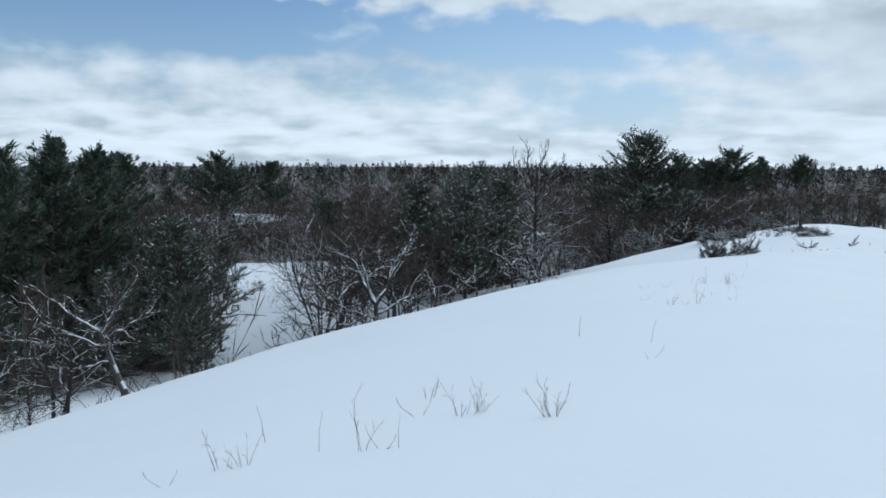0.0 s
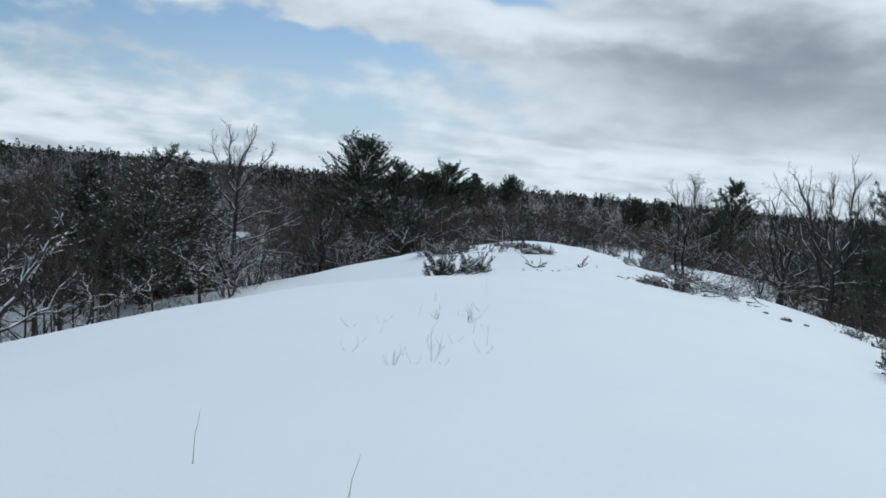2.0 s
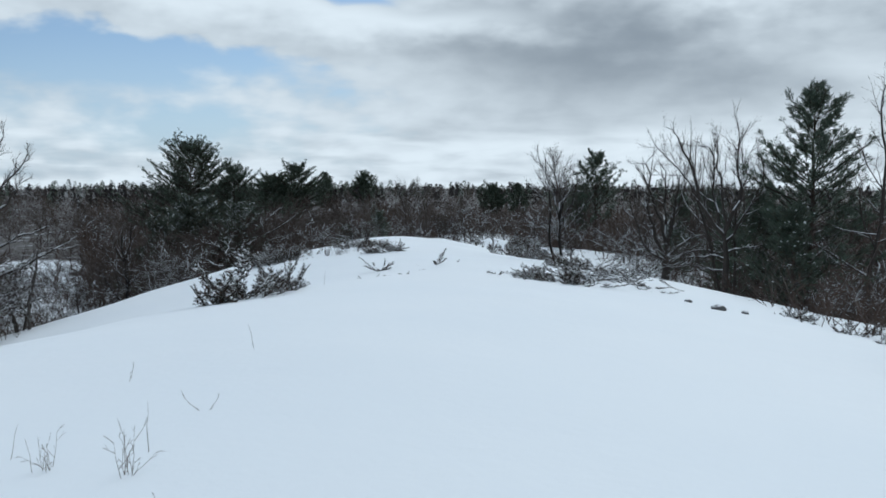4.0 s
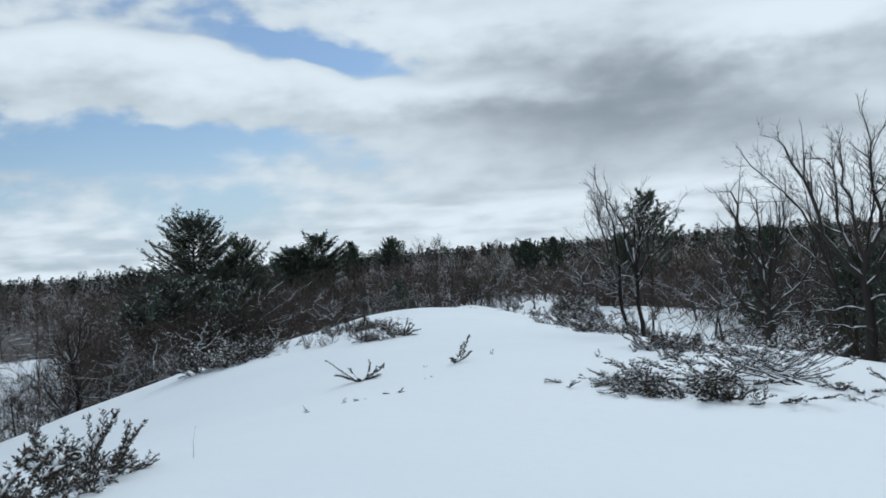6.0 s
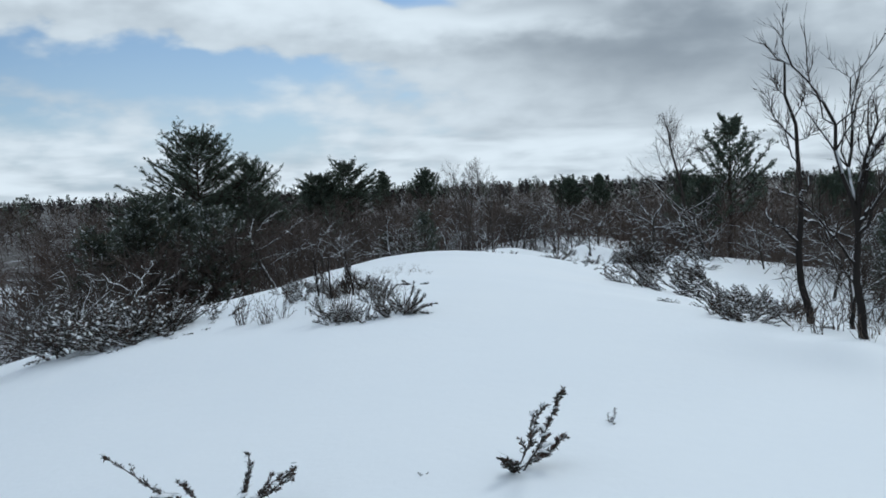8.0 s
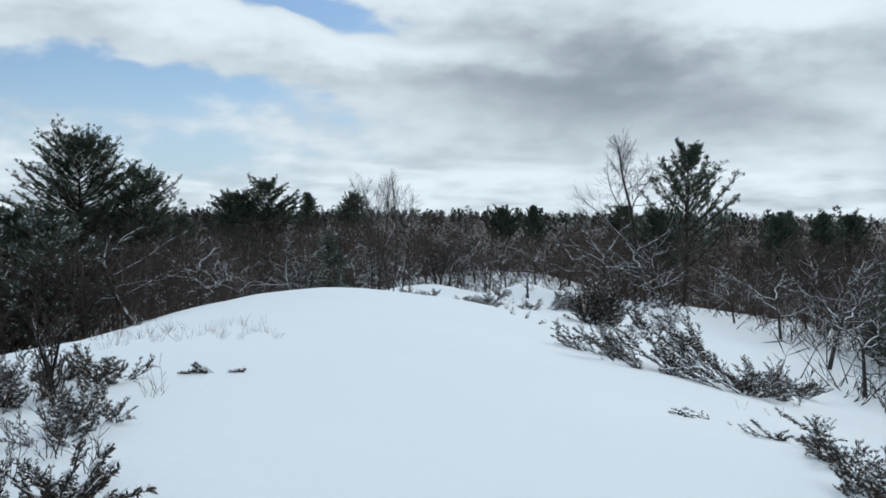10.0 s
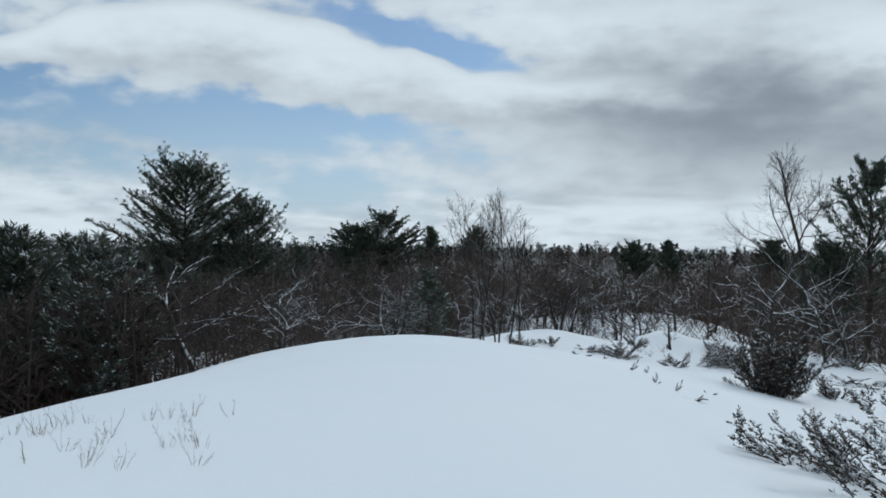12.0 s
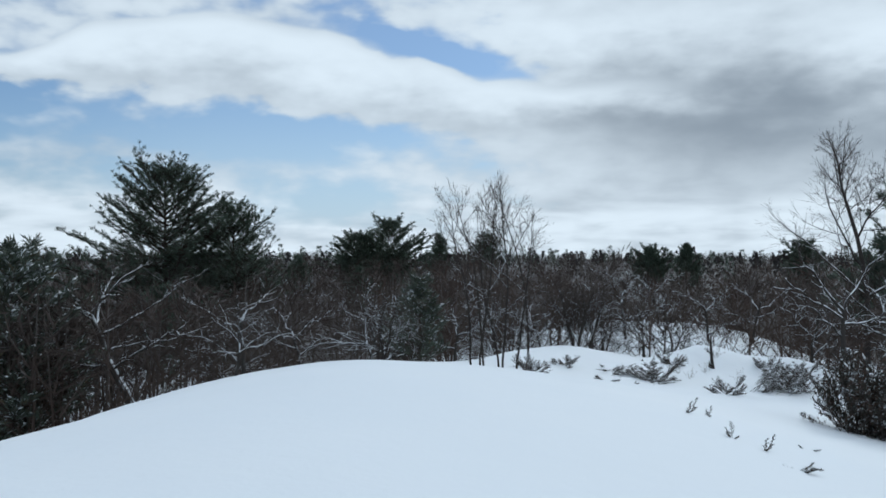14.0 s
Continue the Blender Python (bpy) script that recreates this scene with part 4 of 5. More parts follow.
rng = np.random.default_rng(11)
TOPS, tall_of = -2.6, (6.0, 5.2, 6.8, 4.4, 5.6)
WOOD_LABEL = "leafless brown tree dusted with snow"
kinds = [bare_tree(60 + i, h, WOOD_LABEL, bark=b, stems=st, girth=0.12, kink=0.30, lift=-0.01, splay=0.3, bushy=0.25, fuzz=3, angle=(0.75, 1.35), shed=(0.2, 0.1, 0.1, 0.0), reach=(0.45, 0.8), loaded=0.3)
         for i, (h, st, b) in enumerate(((6.0, 1, SNOWY_BARK), (5.2, 3, BARK), (6.8, 2, PALE_BARK), (4.4, 3, SNOWY_BARK), (5.6, 1, PALE_BARK)))]
spots = scatter(rng, 100, 14, 85, 1.2)


def edge_spots(count, side, near=0.5, far=5.5):
    """Places just below the rim of the open snow, on one side of the ridge."""
    got = []
    for k in range(count):
        s = 12 + 74 * (k + rng.random()) / count
        rim = np.interp(s, (-40, 50, 66, 86), (18, 18, 15, 5)) if side < 0 else np.interp(s, (-40, 20, 40, 48, 60, 72, 86), (10, 8.5, 8.5, 12, 20, 19, 11))
        l = side * (rim + rng.uniform(near, far))
        x, y = s * EAST[0] + l * NORTH[0], s * EAST[1] + l * NORTH[1]
        if not open_snow(x, y):
            got.append((x, y))
    return got


spots += [p for p in edge_spots(30, -1) if p[1] > 60 or p[1] < 24] + edge_spots(24, 1)
for i, (x, y) in enumerate(spots):
    turn, size = rng.uniform(0, 360), rng.uniform(0.75, 1.1)
    size = min(size, (TOPS + rng.uniform(-1.2, 0.3) - height(x, y)) / tall_of[i % len(kinds)])
    if i < len(kinds):
        stand(kinds[i], x, y, turn, size)
    else:
        again(kinds[i % len(kinds)], x, y, turn, size)
pines = [pine_tree(80 + i, h, w, "dark frosted pine among bare trees", needle=nd, bare=0.03, gaps=0.15, count=8, full=0.75, tuft=0.42, slim=0.08, snow=0.10 if nd is FROSTED else 0.0)
         for i, (h, w, nd) in enumerate(((7.0, 4.5, FROSTED), (8.0, 5.0, NEEDLE), (5.5, 4.0, FROSTED)))]
spots = scatter(rng, 40, 24, 110, 1.0) + [(-14 - 9 * rng.random() - 0.15 * k, 24 + 2.6 * k + rng.normal()) for k in range(16)]
for i, (x, y) in enumerate(spots):
    turn, size = rng.uniform(0, 360), rng.uniform(0.65, 1.05)
    size = min(size, (TOPS + rng.uniform(-1.0, 0.5) - height(x, y)) / (7.0, 8.0, 5.5)[i % len(pines)])
    if i < len(pines):
        stand(pines[i], x, y, turn, size)
    elif size > 0.45:
        again(pines[i % len(pines)], x, y, turn, size)


def strewn(templates, places, rng, lo, hi, tops=99.0, uneven=0.5):
    """All the templates set at the places, as one array of verts and faces, none rising over the height tops."""
    verts, faces, at = [], [], 0
    places = np.array(places)
    z = land(places[:, 0], places[:, 1])
    roll = swell(places[:, 0], places[:, 1], 60, 5.0)
    which = rng.integers(0, len(templates), len(places))
    for k, (v, fs) in enumerate(templates):
        idx = np.nonzero(which == k)[0]
        if not len(idx):
            continue
        a, s = rng.uniform(0, 6.283, len(idx)), rng.uniform(lo, hi, len(idx))
        s = np.minimum(s, (tops + (rng.normal(size=len(idx)) + 0.8 * roll[idx]) * uneven - z[idx]) / v[:, 2].max())
        c, d = np.cos(a)[:, None] * s[:, None], np.sin(a)[:, None] * s[:, None]
        V = np.stack([v[None, :, 0] * c - v[None, :, 1] * d + places[idx, 0:1], v[None, :, 0] * d + v[None, :, 1] * c + places[idx, 1:2], v[None, :, 2] * s[:, None] + z[idx][:, None]], -1)
        verts.append(V.reshape(-1, 3))
        for f in fs:
            F = f[None] + (np.arange(len(idx)) * len(v))[:, None, None] + at
            faces.append(F.reshape(-1, f.shape[1]))
        at += len(idx) * len(v)
    return np.concatenate(verts), faces


def thin_tree(seed, tall, limbs, sprays, r):
    """A far leafless tree: pointed limbs and many thin sprays of twigs."""
    g = np.random.default_rng(seed)
    segs, P, Q = [(0, 0, -0.3, g.normal() * 0.3, g.normal() * 0.3, tall, r * 2.0)], [], []
    for i in range(limbs):
        h = tall * g.uniform(0.1, 0.75)
        a = g.uniform(0, 6.283)
        d = unit(np.array([math.cos(a), math.sin(a), g.uniform(0.3, 1.5)]))
        p = np.array([0, 0, h])
        q = p + d * (tall - h) * g.uniform(0.5, 0.95)
        segs.append((*p, *q, r * 1.2))
        for _ in range(sprays):
            b = p + (q - p) * g.uniform(0.1, 1)
            P.append(b), Q.append(b + turned(d, g.uniform(0.2, 1.0), g) * tall * g.uniform(0.08, 0.2))
    v, f = merge(spikes(segs), blades(np.array(P), np.array(Q), r * 0.9, g))
    return v, f


def thin_bush(seed, tall, stems, r):
    g = np.random.default_rng(seed)
    segs, P, Q = [], [], []
    for i in range(stems):
        a = g.uniform(0, 6.283)
        p = np.array([g.normal() * 0.5, g.normal() * 0.5, -0.1])
        d = unit(np.array([math.cos(a) * 0.8, math.sin(a) * 0.8, g.uniform(0.5, 1.7)]))
        q = p + d * tall * g.uniform(0.5, 1.1)
        segs.append((*p, *q, r))
        for _ in range(5):
            b = p + (q - p) * g.uniform(0.2, 0.95)
            P.append(b), Q.append(b + turned(d, g.uniform(0.3, 1.1), g) * tall * g.uniform(0.15, 0.4))
    return merge(spikes(segs), blades(np.array(P), np.array(Q), r * 0.8, g))


def thin_pine(seed, tall, wide):
    g = np.random.default_rng(seed)
    P, Q = [], []
    for i in range(170):
        h = g.random() ** 0.8
        reach = wide * 0.5 * (1 - h ** 1.25) * g.uniform(0.3, 1.1) + 0.12
        a = g.uniform(0, 6.283)
        p = np.array([math.cos(a) * reach * 0.75, math.sin(a) * reach * 0.75, tall * (0.12 + 0.85 * h)])
        d = unit(np.array([math.cos(a), math.sin(a), g.uniform(-0.1, 0.9)]) + g.normal(size=3) * 0.3)
        P.append(p), Q.append(p + d * g.uniform(0.4, 0.9))
    v, f = blades(np.array(P), np.array(Q), 0.14, g)
    return v, [f]


woods_v, woods_f = strewn([thin_tree(200 + i, h, 13, 6, 0.042) for i, h in enumerate((6.5, 7.0, 6.0, 7.5, 5.5, 6.8))], scatter(rng, 3700, 22, 430, 1.9, 5.0), rng, 0.75, 1.1, -2.6)
tagged(new("far_woods", mesh_of("far_woods", woods_v, woods_f, FAR_TWIG)), "dense leafless brown woods spreading to the horizon", "woods", kind="stuff")
brush_v, brush_f = strewn([thin_bush(230 + i, h, 7, 0.018) for i, h in enumerate((1.3, 1.7, 2.4, 1.0))], [p for k, p in enumerate(scatter(rng, 6200, 12, 175, 1.2, 4.0)) if k % 16 == 0 or not (-10 < p[0] < 9 and p[1] < 62)] + [p for k, p in enumerate(edge_spots(130, -1, 3.5, 12)) if p[1] > 60 or k % 6 == 0] + edge_spots(260, 1, 1.0, 12) + [(k * 0.231 * 0.462 - 0.887 * w, k * 0.231 * 0.887 + 0.462 * w) for k in range(80, 225, 6) for w in (18.2 + 2.8 * rng.random(),)] + [(rng.normal() * 2.6 + 10.5, 64 + 50 * rng.random()) for k in range(170)] + [(rng.normal() * 5.5 + 56.5, 93.5 + 4.5 * rng.normal()) for k in range(90)]
                          + [(s * EAST[0] + l * NORTH[0], s * EAST[1] + l * NORTH[1]) for k in range(110) for s, l in ((50 + 24 * rng.random(), 12.6 + 8 * rng.random()),)], rng, 0.7, 1.5)
tagged(new("undergrowth", mesh_of("undergrowth", brush_v, brush_f, BRUSH)), "tangled brown undergrowth between the trees", "undergrowth", kind="stuff")
pines_v, pines_f = strewn([thin_pine(250 + i, h, w) for i, (h, w) in enumerate(((8.5, 5), (7.5, 4.2), (9.2, 4.6)))], scatter(rng, 560, 130, 480, 1.0), rng, 0.7, 1.3, -1.5, 1.1)
tagged(new("far_pines", mesh_of("far_pines", pines_v, pines_f, NEEDLE)), "dark pines scattered through distant woods", "woods", kind="stuff")

def blob_tree(seed, tall):
    g = np.random.default_rng(seed)
    n = 40
    h = g.random(n) ** 0.8
    slim = (1.15 - h)[:, None] * np.array([[1.0, 1.0, 0.0]])
    P = g.normal(size=(n, 3)) * slim * 1.1 + np.stack([0 * h, 0 * h, tall * (0.15 + 0.72 * h)], 1)
    Q = P + np.stack([g.normal(size=n) * 0.35, g.normal(size=n) * 0.35, tall * g.uniform(0.06, 0.14, n)], 1)
    v, f = blades(P, Q, 0.28, g)
    return v, [f]


rim_v, rim_f = strewn([blob_tree(270 + i, h) for i, h in enumerate((6.5, 7.5, 7.0))], scatter(rng, 3600, 170, 1100, 1.3), rng, 0.7, 1.25, -3.0, 0.9)
tagged(new("horizon_woods", mesh_of("horizon_woods", rim_v, rim_f, HORIZON)), "dark grey-brown woods along the horizon", "woods", kind="stuff")

# ---- junipers on the snow ----
JUN = "low sprawling juniper with snow on its sprays"
j_wide = stand(juniper(301, 2.0, 0.8, JUN, stems=18, dense=1.3), 11.1, 32.3, 20)
again(j_wide, 12.6, 33.6, 140, 0.4, label="small juniper tuft at the edge of the bush")
bush = stand(juniper(308, 1.7, 0.9, "bushy brown juniper tuft with snow on it", stems=15, leaf=0.055, high=1.15, dense=1.2), 12.2, 33.0, 50, 0.8, 0.1)
j_flat = stand(juniper(302, 3.4, 0.42, "wide flat juniper bent low over the snow", dense=1.1, stems=18, toward=2.9, fan=1.2, spot=0.16, high=0.62), 21.5, 33.3, 0, sink=0.08)
again(j_flat, 23.4, 34.9, 10, 0.85, 0.1)
again(j_wide, 19.9, 32.9, 200, 0.6, 0.08)
again(j_flat, 20.7, 33.7, 352, 0.9, 0.06)
stand(juniper(310, 2.0, 0.5, "bare juniper stems bent down to the snow", arms=((160, 9, 2.2, 0.55, 1.7), (150, 15, 1.9, 0.5, 1.7), (171, 11, 1.7, 0.5, 1.7), (140, 22, 1.6, 0.5, 1.6), (155, 26, 1.5, 0.45, 1.6), (128, 12, 1.5, 0.4, 1.7))), 22.3, 33.0)
bent = stand(juniper(311, 1.3, 0.6, "leafless brown juniper stems slanting out of snow", leaf=0.045, arms=((-30, 30, 1.25, 0.72, 1.2), (-45, 24, 1.1, 0.72, 1.2), (-15, 26, 1.2, 0.7, 1.2), (-60, 34, 0.95, 0.7, 1.2), (-5, 36, 0.9, 0.66, 1.3), (-35, 42, 0.9, 0.66, 1.3), (-22, 18, 1.1, 0.7, 1.2), (-75, 26, 0.7, 0.6, 1.4))), 21.8, 34.2)
for x, y, turn, size in ((22.4, 34.3, 14, 1.05), (23.0, 34.0, -12, 0.95), (23.7, 34.8, 6, 1.1), (22.9, 34.9, 30, 0.9)):
    again(bent, x, y, turn, size)
again(j_flat, 19.35, 34.3, 150, 0.5, 0.02)
again(j_flat, 19.9, 34.6, 60, 0.5, 0.02)
again(bush, 19.3, 33.3, 30, 0.45, 0.1)
again(bush, 20.3, 32.6, 130, 0.5, 0.1)
again(j_wide, 24.3, 38.5, 80, 0.7, 0.05)
again(j_flat, 26.4, 37.8, 40, 0.7, 0.05)
again(j_flat, 22.9, 32.4, 355, 0.75, 0.08)
again(j_flat, 25.2, 36.4, 350, 0.8, 0.05)
j_near = stand(juniper(303, 4.2, 1.5, "large juniper with arching sprays", stems=24, toward=2.55, fan=0.5, dense=1.3, snowy=0.6, kids=5, spot=0.14), 34.9, 54.6, 0)
again(j_near, 34.3, 56.4, 20, 0.5)
again(j_wide, 36.2, 54.4, 60, 0.85)
again(j_near, 38.2, 55.2, 50, 0.6)
again(j_wide, 40.6, 56.6, 120, 0.8)
stand(juniper(304, 1.7, 1.25, "round reddish-brown juniper dome", stems=100, leaf=0.055, dense=0.8, high=1.6, kids=2, snowy=0.15), 41.2, 65.6, 0, 1.2)
again(j_wide, 36.6, 71.8, 30, 0.42)
again(j_wide, 41.6, 70.6, 310, 0.5)
again(j_near, 43.5, 71.5, 220, 0.45)
again(j_flat, 18.3, 51.0, 60, 0.8)
again(j_wide, 17.2, 51.2, 10, 0.85)
again(j_wide, 16.0, 18.7, 160, 0.9)
again(j_wide, 14.6, 17.9, 40, 0.6, 0.04)
again(j_flat, 13.7, 16.9, 200, 0.4, 0.03)
again(j_near, 18.0, 19.8, 300, 0.5)
again(j_wide, 19.2, 21.9, 30, 0.8)
again(bush, 11.3, 32.7, 150, 0.7, 0.1)
again(bush, 10.5, 32.2, 250, 0.65, 0.1)
again(bush, 17.6, 50.6, 40, 1.0, 0.1)
again(bush, 16.7, 51.5, 140, 1.0, 0.1)
again(bush, 18.3, 50.9, 230, 0.8, 0.1)
again(j_near, 18.6, 51.4, 200, 0.45, 0.05)
for x, y, turn, size in ((23.5, 38.1, 20, 0.42), (24.2, 37.6, 110, 0.5), (23.2, 37.0, 200, 0.36), (24.9, 38.3, 310, 0.5), (20.5, 34.7, 60, 0.32)):
    again(bush, x, y, turn, size, 0.1)
again(j_flat, 24.8, 37.4, 200, 0.5, 0.05)
# the patch on the crest
for x, y, turn, size in ((20.7, 47.1, 10, 0.36), (21.0, 46.9, 80, 0.32), (21.5, 46.9, 150, 0.42), (21.8, 47.1, 230, 0.36), (21.9, 48.6, 20, 0.42), (22.2, 49.2, 120, 0.4), (20.9, 50.6, 60, 0.42), (21.6, 50.4, 200, 0.4)):
    again(bush, x, y, turn, size, 0.06)
again(j_wide, 20.75, 47.4, 75, 0.42, 0.04)
stand(juniper(309, 0.9, 0.5, "juniper bough leaning out of the crest patch", leaf=0.045, arms=((-25, 36, 0.62, 0.2, 2.2), (-18, 26, 0.55, 0.1, 2.2), (-40, 20, 0.5, 0.0, 2.2), (-5, 40, 0.5, 0.0, 2.2), (-60, 30, 0.5, 0.0, 1.8), (100, 40, 0.45, 0.1, 1.6), (-30, 55, 0.55, 0.3, 1.6))), 21.7, 46.9)
for x, y, turn, size in ((21.2, 52.6, 0, 0.40), (21.7, 51.9, 90, 0.42), (22.5, 51.2, 200, 0.5), (22.1, 51.7, 310, 0.36)):
    again(bush, x, y, turn, size, 0.06)
again(j_wide, 37.7, 74.6, 60, 0.4)
again(j_wide, 39.4, 75.4, 200, 0.42)
again(j_flat, 41.4, 73.6, 20, 0.5)
again(bush, 44.6, 71.6, 60, 0.8, 0.1)
again(bush, 45.9, 72.8, 160, 0.8, 0.15)
again(j_wide, 41.6, 73.9, 290, 0.75)
again(j_flat, 41.0, 75.2, 120, 0.45)
again(bush, 46.6, 74.9, 40, 0.6, 0.15)
again(bush, 48.6, 73.6, 100, 0.8, 0.15)
again(bush, 49.8, 71.2, 10, 0.9, 0.15)
again(bush, 45.7, 70.9, 250, 0.8, 0.1)
again(bush, 44.0, 66.2, 130, 0.8, 0.15)
again(j_wide, 46.8, 73.8, 260, 0.6)
again(j_wide, 43.6, 76.0, 15, 0.5)
again(j_flat, 47.0, 68.6, 70, 0.6)
again(bush, 15.2, 18.6, 100, 0.5, 0.1)
# brush along the rim
for k in range(22):
    f = k / 21
    x, y = 18.2 + 6.0 * f + 0.9 * math.sin(k * 2.3), 20.5 + 10.5 * f + 0.5 * math.cos(k * 1.7)
    again(bush if k % 3 else j_wide, x + 1.6, y - 1.2, 47 * k, 0.32 + 0.12 * math.sin(k * 3.1), 0.12)
# lone sprigs and part-buried boughs
# arms: bearing, climb, length, bare share, leafiness
sprig = stand(juniper(305, 0.6, 0.5, "upright juniper sprig poking through the snow", leaf=0.036,
                      arms=((-24, 56, 0.62, 0.22, 4.0), (-30, 46, 0.40, 0.25, 4.0), (-10, 64, 0.46, 0.3, 4.0), (-120, 46, 0.22, 0.1, 3.6))), 19.4, 39.0)
SPRIG = "juniper sprig poking through the snow"
stand(juniper(306, 0.9, 0.5, "forked juniper bough lying half buried", leaf=0.036,
                     arms=((156, 30, 0.95, 0.3, 2.2), (150, 24, 0.66, 0.2, 3.4), (165, 27, 0.5, 0.2, 4.2), (150, 32, 0.4, 0.1, 4.2), (140, 72, 0.42, 0.6, 3.6), (-24, 20, 0.62, 0.0, 4.6), (-12, 30, 0.66, 0.1, 4.8), (-20, 24, 0.68, 0.2, 4.8), (-34, 26, 0.55, 0.0, 4.6), (-40, 12, 0.45, 0.0, 4.6), (230, 15, 0.22, 0.0, 5.0), (300, 12, 0.22, 0.0, 5.0))), 17.6, 39.6, 0, 0.82)
for x, y, turn, size in ((16.1, 36.4, 20, 0.25), (15.5, 36.2, 200, 0.3), (20.6, 39.6, 60, 0.3), (35.6, 63.95, 10, 0.62), (36.0, 63.95, 60, 0.42), (35.1, 62.2, 100, 0.55), (35.2, 61.7, 20, 0.55),
                         (21.95, 37.65, 90, 0.45)):
    again(sprig, x, y, turn, size * 0.75, 0.02, label=SPRIG)
low_bough = stand(juniper(307, 0.7, 0.3, "flattened juniper sprig on the snow", leaf=0.036, arms=((0, 14, 0.5, 0.0, 4.4), (25, 20, 0.4, 0.0, 4.4), (170, 18, 0.35, 0.0, 4.4), (-30, 10, 0.4, 0.0, 4.2))), 35.0, 60.85, 330, 0.5)
for x, y, turn, size in ((17.0, 36.5, 330, 0.45), (16.4, 36.4, 190, 0.25), (39.1, 72.4, 150, 0.9), (39.8, 72.2, 10, 0.4), (23.7, 51.2, 170, 0.8), (18.2, 37.7, 0, 0.22), (18.9, 39.3, 90, 0.15), (36.6, 62.4, 150, 0.4)):
    again(low_bough, x, y, turn, size, 0.01)

# ---- dry stalks ----
shrubs = [dry_shrub(320, 0.85, 3, branchy=0.8), dry_shrub(321, 0.45, 6, lean=0.45, branchy=0.4), dry_shrub(322, 0.56, 9, lean=0.42, branchy=0.8), dry_shrub(323, 0.4, 2, lean=0.6, branchy=0.2), dry_shrub(324, 0.6, 1, lean=0.25, branchy=0.3)]
# single stalks: kind, x, y
STALKS = [(0, -0.7, 6.85), (2, 1.02, 7.45), (1, 0.21, 7.94), (2, 0.38, 8.0), (1, -0.15, 9.4), (3, -0.2, 8.2), (4, -1.06, 7.06), (4, -1.8, 8.0), (1, -1.9, 6.85), (1, -1.7, 6.78), (3, -0.5, 6.83), (4, -0.35, 6.85), (3, -2.2, 6.4),
          (3, 2.75, 10.8), (4, 3.16, 12.1), (4, 2.35, 13.7), (3, 5.46, 17.0), (4, 13.4, 33.4), (3, 32.0, 50.2), (3, 31.6, 50.6),
          (4, 6.55, 21.4), (4, 6.63, 21.0), (2, 6.74, 21.0), (3, 5.1, 20.4), (3, 5.64, 20.75), (4, 5.36, 19.6), (3, 4.83, 18.9), (3, 4.5, 18.2), (4, 5.74, 17.9), (3, 5.97, 18.2), (3, 6.25, 18.8), (2, 7.17, 20.5), (4, 7.4, 21.0), (3, 7.25, 21.3),
          (3, 7.63, 23.8), (4, 6.7, 18.5), (3, 6.4, 17.85), (4, 6.8, 19.4), (3, 7.17, 19.65), (0, 5.36, 17.15), (3, 5.1, 17.05), (1, 4.8, 17.05), (3, 8.0, 21.9), (4, 9.1, 24.5)]
# scattered patches: x, y, half widths, kinds, count
grow = np.random.default_rng(21)
for cx, cy, wx, wy, sorts, count in ((24.2, 55.6, 0.8, 0.9, (1, 1, 3), 16), (20.9, 48.4, 0.9, 0.35, (2, 4), 6), (22.3, 50.5, 0.4, 0.3, (2, 1, 1), 6), (44.3, 75.0, 1.8, 1.2, (2,), 6)):
    STALKS += [(sorts[k % len(sorts)], cx + wx * grow.normal(), cy + wy * grow.normal()) for k in range(count)]
STALKS += list((1, 24.2 + 1.3 * math.sin(k * 1.9), 55.6 + 1.2 * math.cos(k * 2.7)) for k in range(26))
STALKS += list((k % 3, -13.5 - 0.35 * k + 1.6 * math.sin(k * 2.1), 58 + 1.1 * k) for k in range(12))
first = set()
for k, x, y in STALKS:
    turn, size = rng.uniform(0, 360), rng.uniform(0.65, 0.95) * (1.6 if x < -8 else 0.6 if y > 54 and k == 1 else 0.72 if 15 < y < 26 else 0.9)
    if k in first:
        again(shrubs[k], x, y, turn, size)
    else:
        first.add(k)
        stand(shrubs[k], x, y, turn, size)
bare_to(47, 21.64, 50.43, -1.9, "thin dark saplings in the juniper patch", stems=5, girth=0.04, bushy=0.0, reach=(0.2, 0.35), lift=0.15, splay=0.12, foot=0.25, bark=BLACK_BARK, fuzz=1)
twiggy = stand(dry_shrub(325, 0.62, 9, "small leafless shrub with a dense twiggy crown", lean=0.5, branchy=0.97, thick=0.0065, mat=TWIG), 19.55, 49.2)
for x, y, turn, size in ((19.5, 49.3, 70, 0.9), (19.8, 48.75, 120, 0.8), (19.9, 48.7, 200, 0.9), (20.2, 48.9, 290, 1.0), (20.6, 48.4, 30, 0.5), (20.9, 48.0, 80, 0.7), (21.2, 48.3, 140, 0.8), (21.5, 47.8, 300, 0.7), (21.8, 48.1, 220, 0.8), (21.0, 49.3, 40, 0.8), (21.4, 49.6, 190, 0.8), (22.0, 47.6, 260, 0.6), (27.0, 43.3, 10, 1.2), (28.2, 44.0, 100, 1.3), (28.9, 45.4, 180, 1.2), (30.0, 46.5, 250, 1.4), (31.0, 47.6, 330, 1.4), (30.4, 45.4, 60, 1.2)):
    again(twiggy, x, y, turn, size)
bare_to(48, 44.9, 75.4, -4.3, "short dead trunk among snow hummocks", girth=0.08, bushy=0.0, kink=0.06, reach=(0.12, 0.25), fuzz=1)


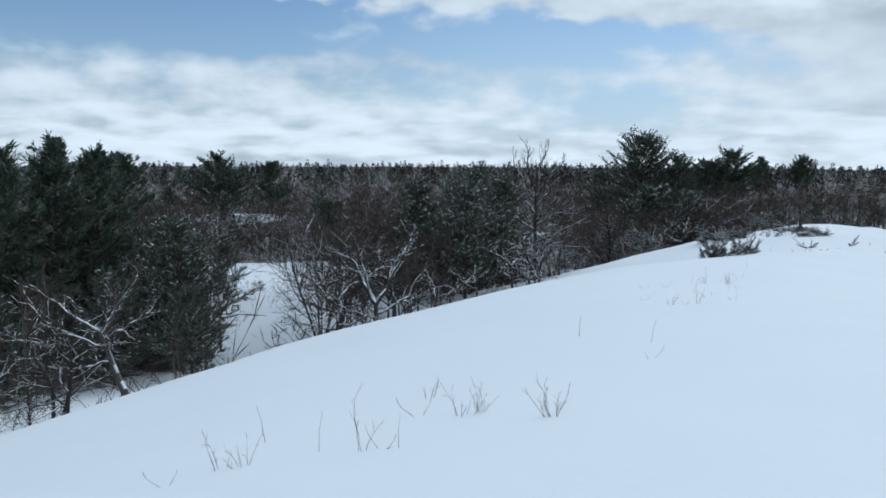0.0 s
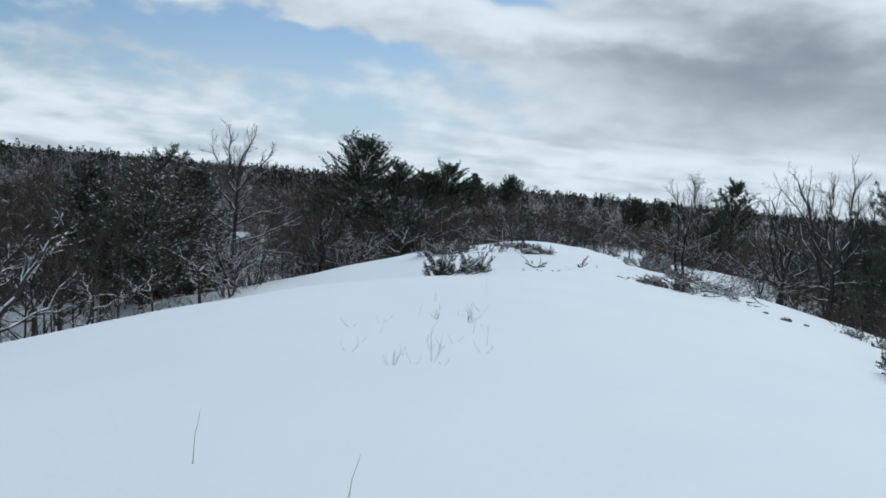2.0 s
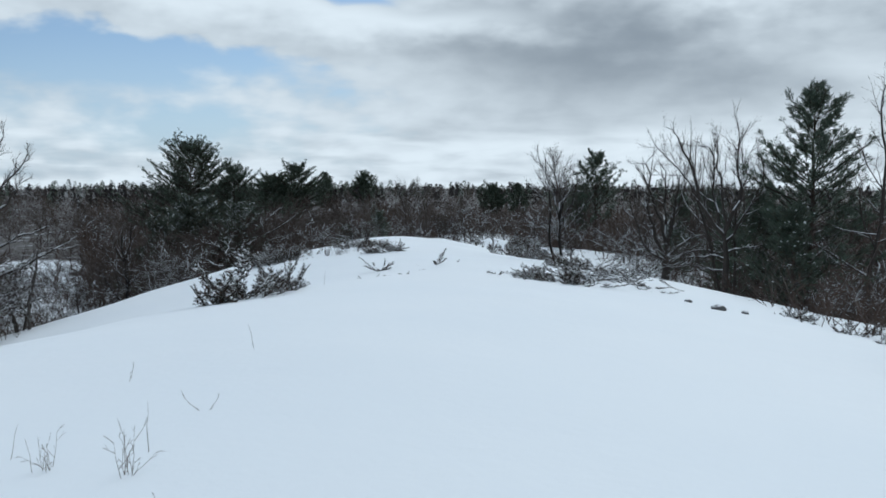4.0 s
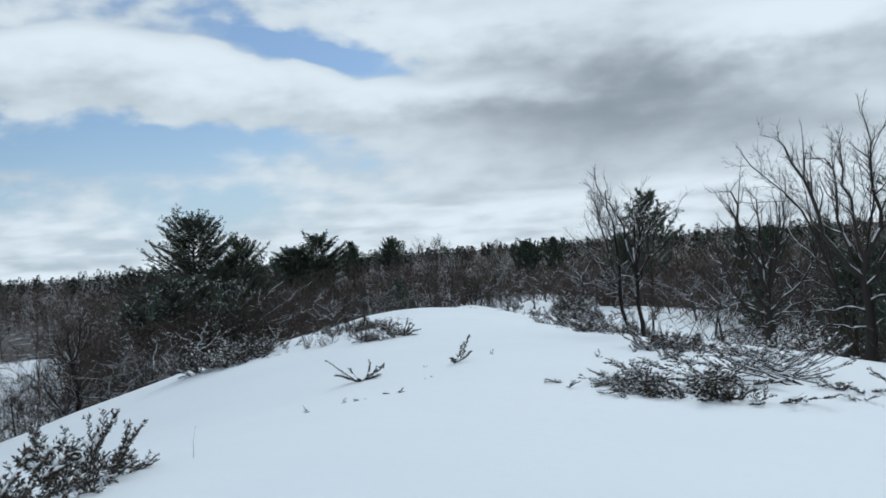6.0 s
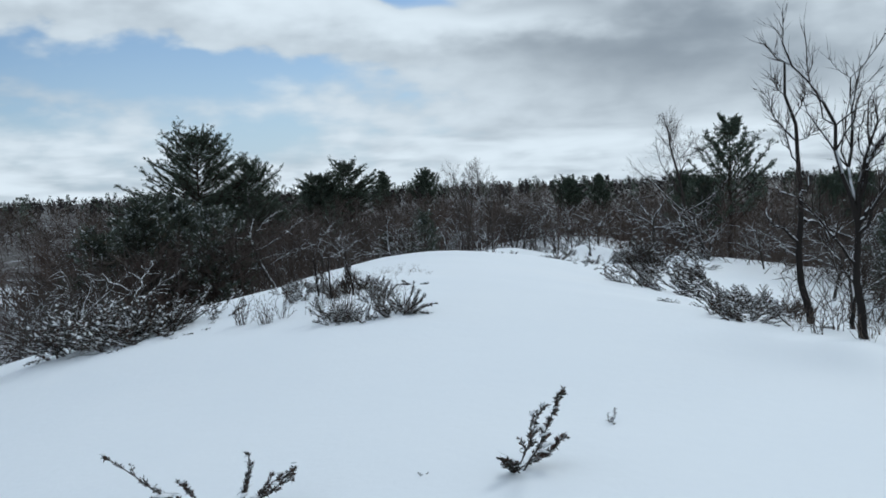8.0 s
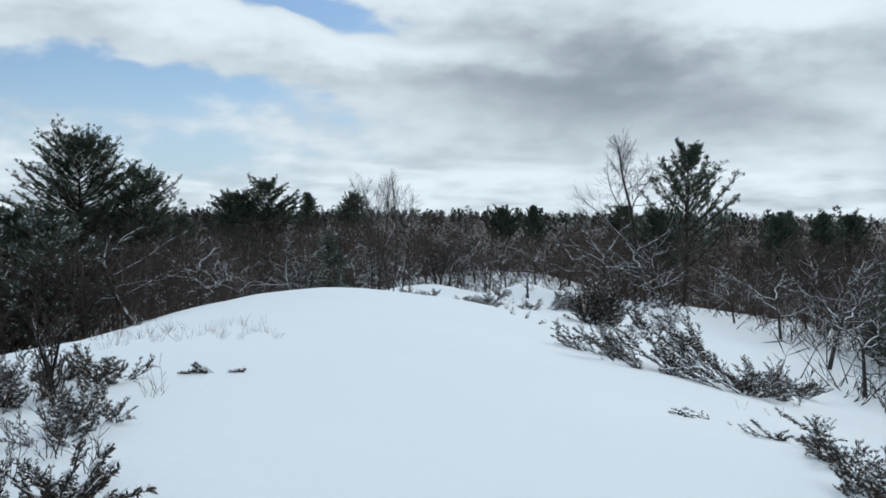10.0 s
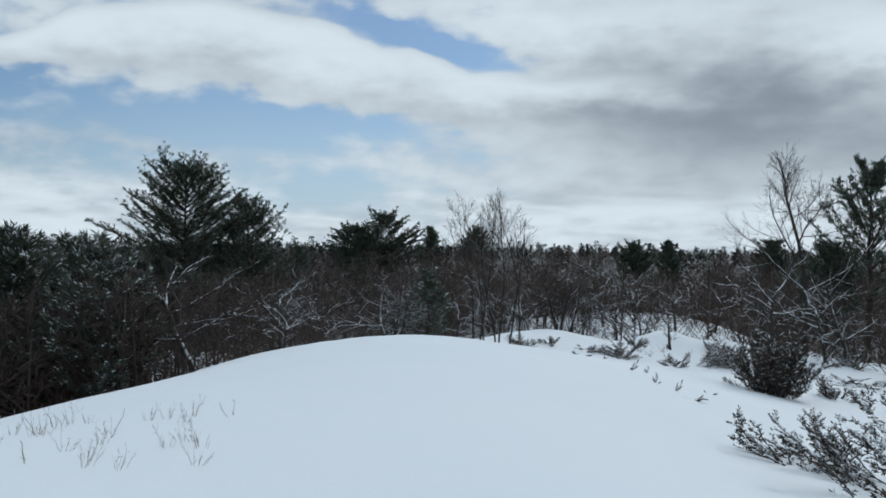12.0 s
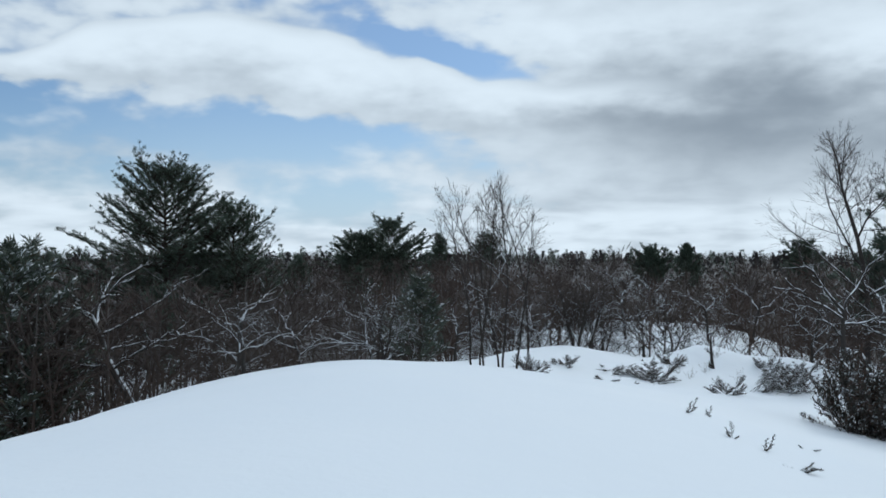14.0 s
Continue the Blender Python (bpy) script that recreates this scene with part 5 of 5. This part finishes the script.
def boulder(x, y, size, seed):
    bm = bmesh.new()
    bmesh.ops.create_icosphere(bm, subdivisions=3, radius=size)
    for v in bm.verts:
        n = noise.noise(v.co * (1.6 / size) + Vector((seed, 0, 0)))
        v.co *= 1 + 0.35 * n
        v.co.z *= 0.6
    me = bpy.data.meshes.new("boulder")
    bm.to_mesh(me)
    bm.free()
    for face in me.polygons:
        face.use_smooth = True
    me.materials.append(ROCK)
    ob = tagged(new("boulder", me), "dark grey stone showing through the snow", "rock", "stones")
    ob.matrix_basis = pose(x, y, height(x, y) + size * 0.1, 0, 0, seed * 40)
    return ob


boulder(22.0, 29.3, 0.17, 1)
boulder(22.0, 30.3, 0.1, 2)
boulder(22.6, 29.0, 0.1, 3)


def chain(segs):
    v, f = tubes(segs, 6)
    return v, [f]


def fallen_limb(x, y, turn, length):
    g = np.random.default_rng(5)
    p, d, segs, twigs = np.array([0, 0, 0.0]), np.array([1.0, 0, 0.08]), [], []
    for i in range(8):
        d = unit(d + g.normal(size=3) * np.array([0.2, 0.3, 0.12]))
        q = p + d * length / 8
        q[2] = max(q[2], 0.02)
        segs.append((*p, *q, 0.045 * (1 - i * 0.09), 0.045 * (0.91 - i * 0.09)))
        if i in (3, 5):
            e = turned(d, 0.7, g)
            twigs.append((*q, *(q + np.array([e[0], e[1], abs(e[2])]) * 0.35), 0.02, 0.008))
        p = q
    ob = tagged(new("fallen_branch", mesh_of("fallen_branch", *chain(segs), DARK_BARK)), "dark fallen branch lying on the snow", "branch")
    for one in twigs:
        part("twig", mesh_of("twig", *chain([one]), DARK_BARK), ob)
    ob.matrix_basis = pose(x, y, height(x, y), 0, 0, turn)
    return ob


fallen_limb(28.4, 44.2, 190, 1.7)
for x, y, turn, size in ((27.3, 42.7, 0, 1.0), (28.0, 43.2, 90, 0.9), (28.1, 44.5, 200, 1.1), (28.8, 45.2, 300, 1.0), (29.0, 43.8, 40, 0.8), (26.9, 43.6, 140, 0.7)):
    again(shrubs[2], x, y, turn, size)
for x, y, turn, size in ((27.4, 45.6, 20, 0.5), (28.6, 46.8, 120, 0.5)):
    again(bush, x, y, turn, size, 0.1)
again(j_flat, 28.0, 46.0, 60, 0.6, 0.05)
again(j_wide, 27.0, 44.8, 10, 0.6, 0.05)
again(j_flat, 29.6, 48.0, 20, 0.7, 0.05)
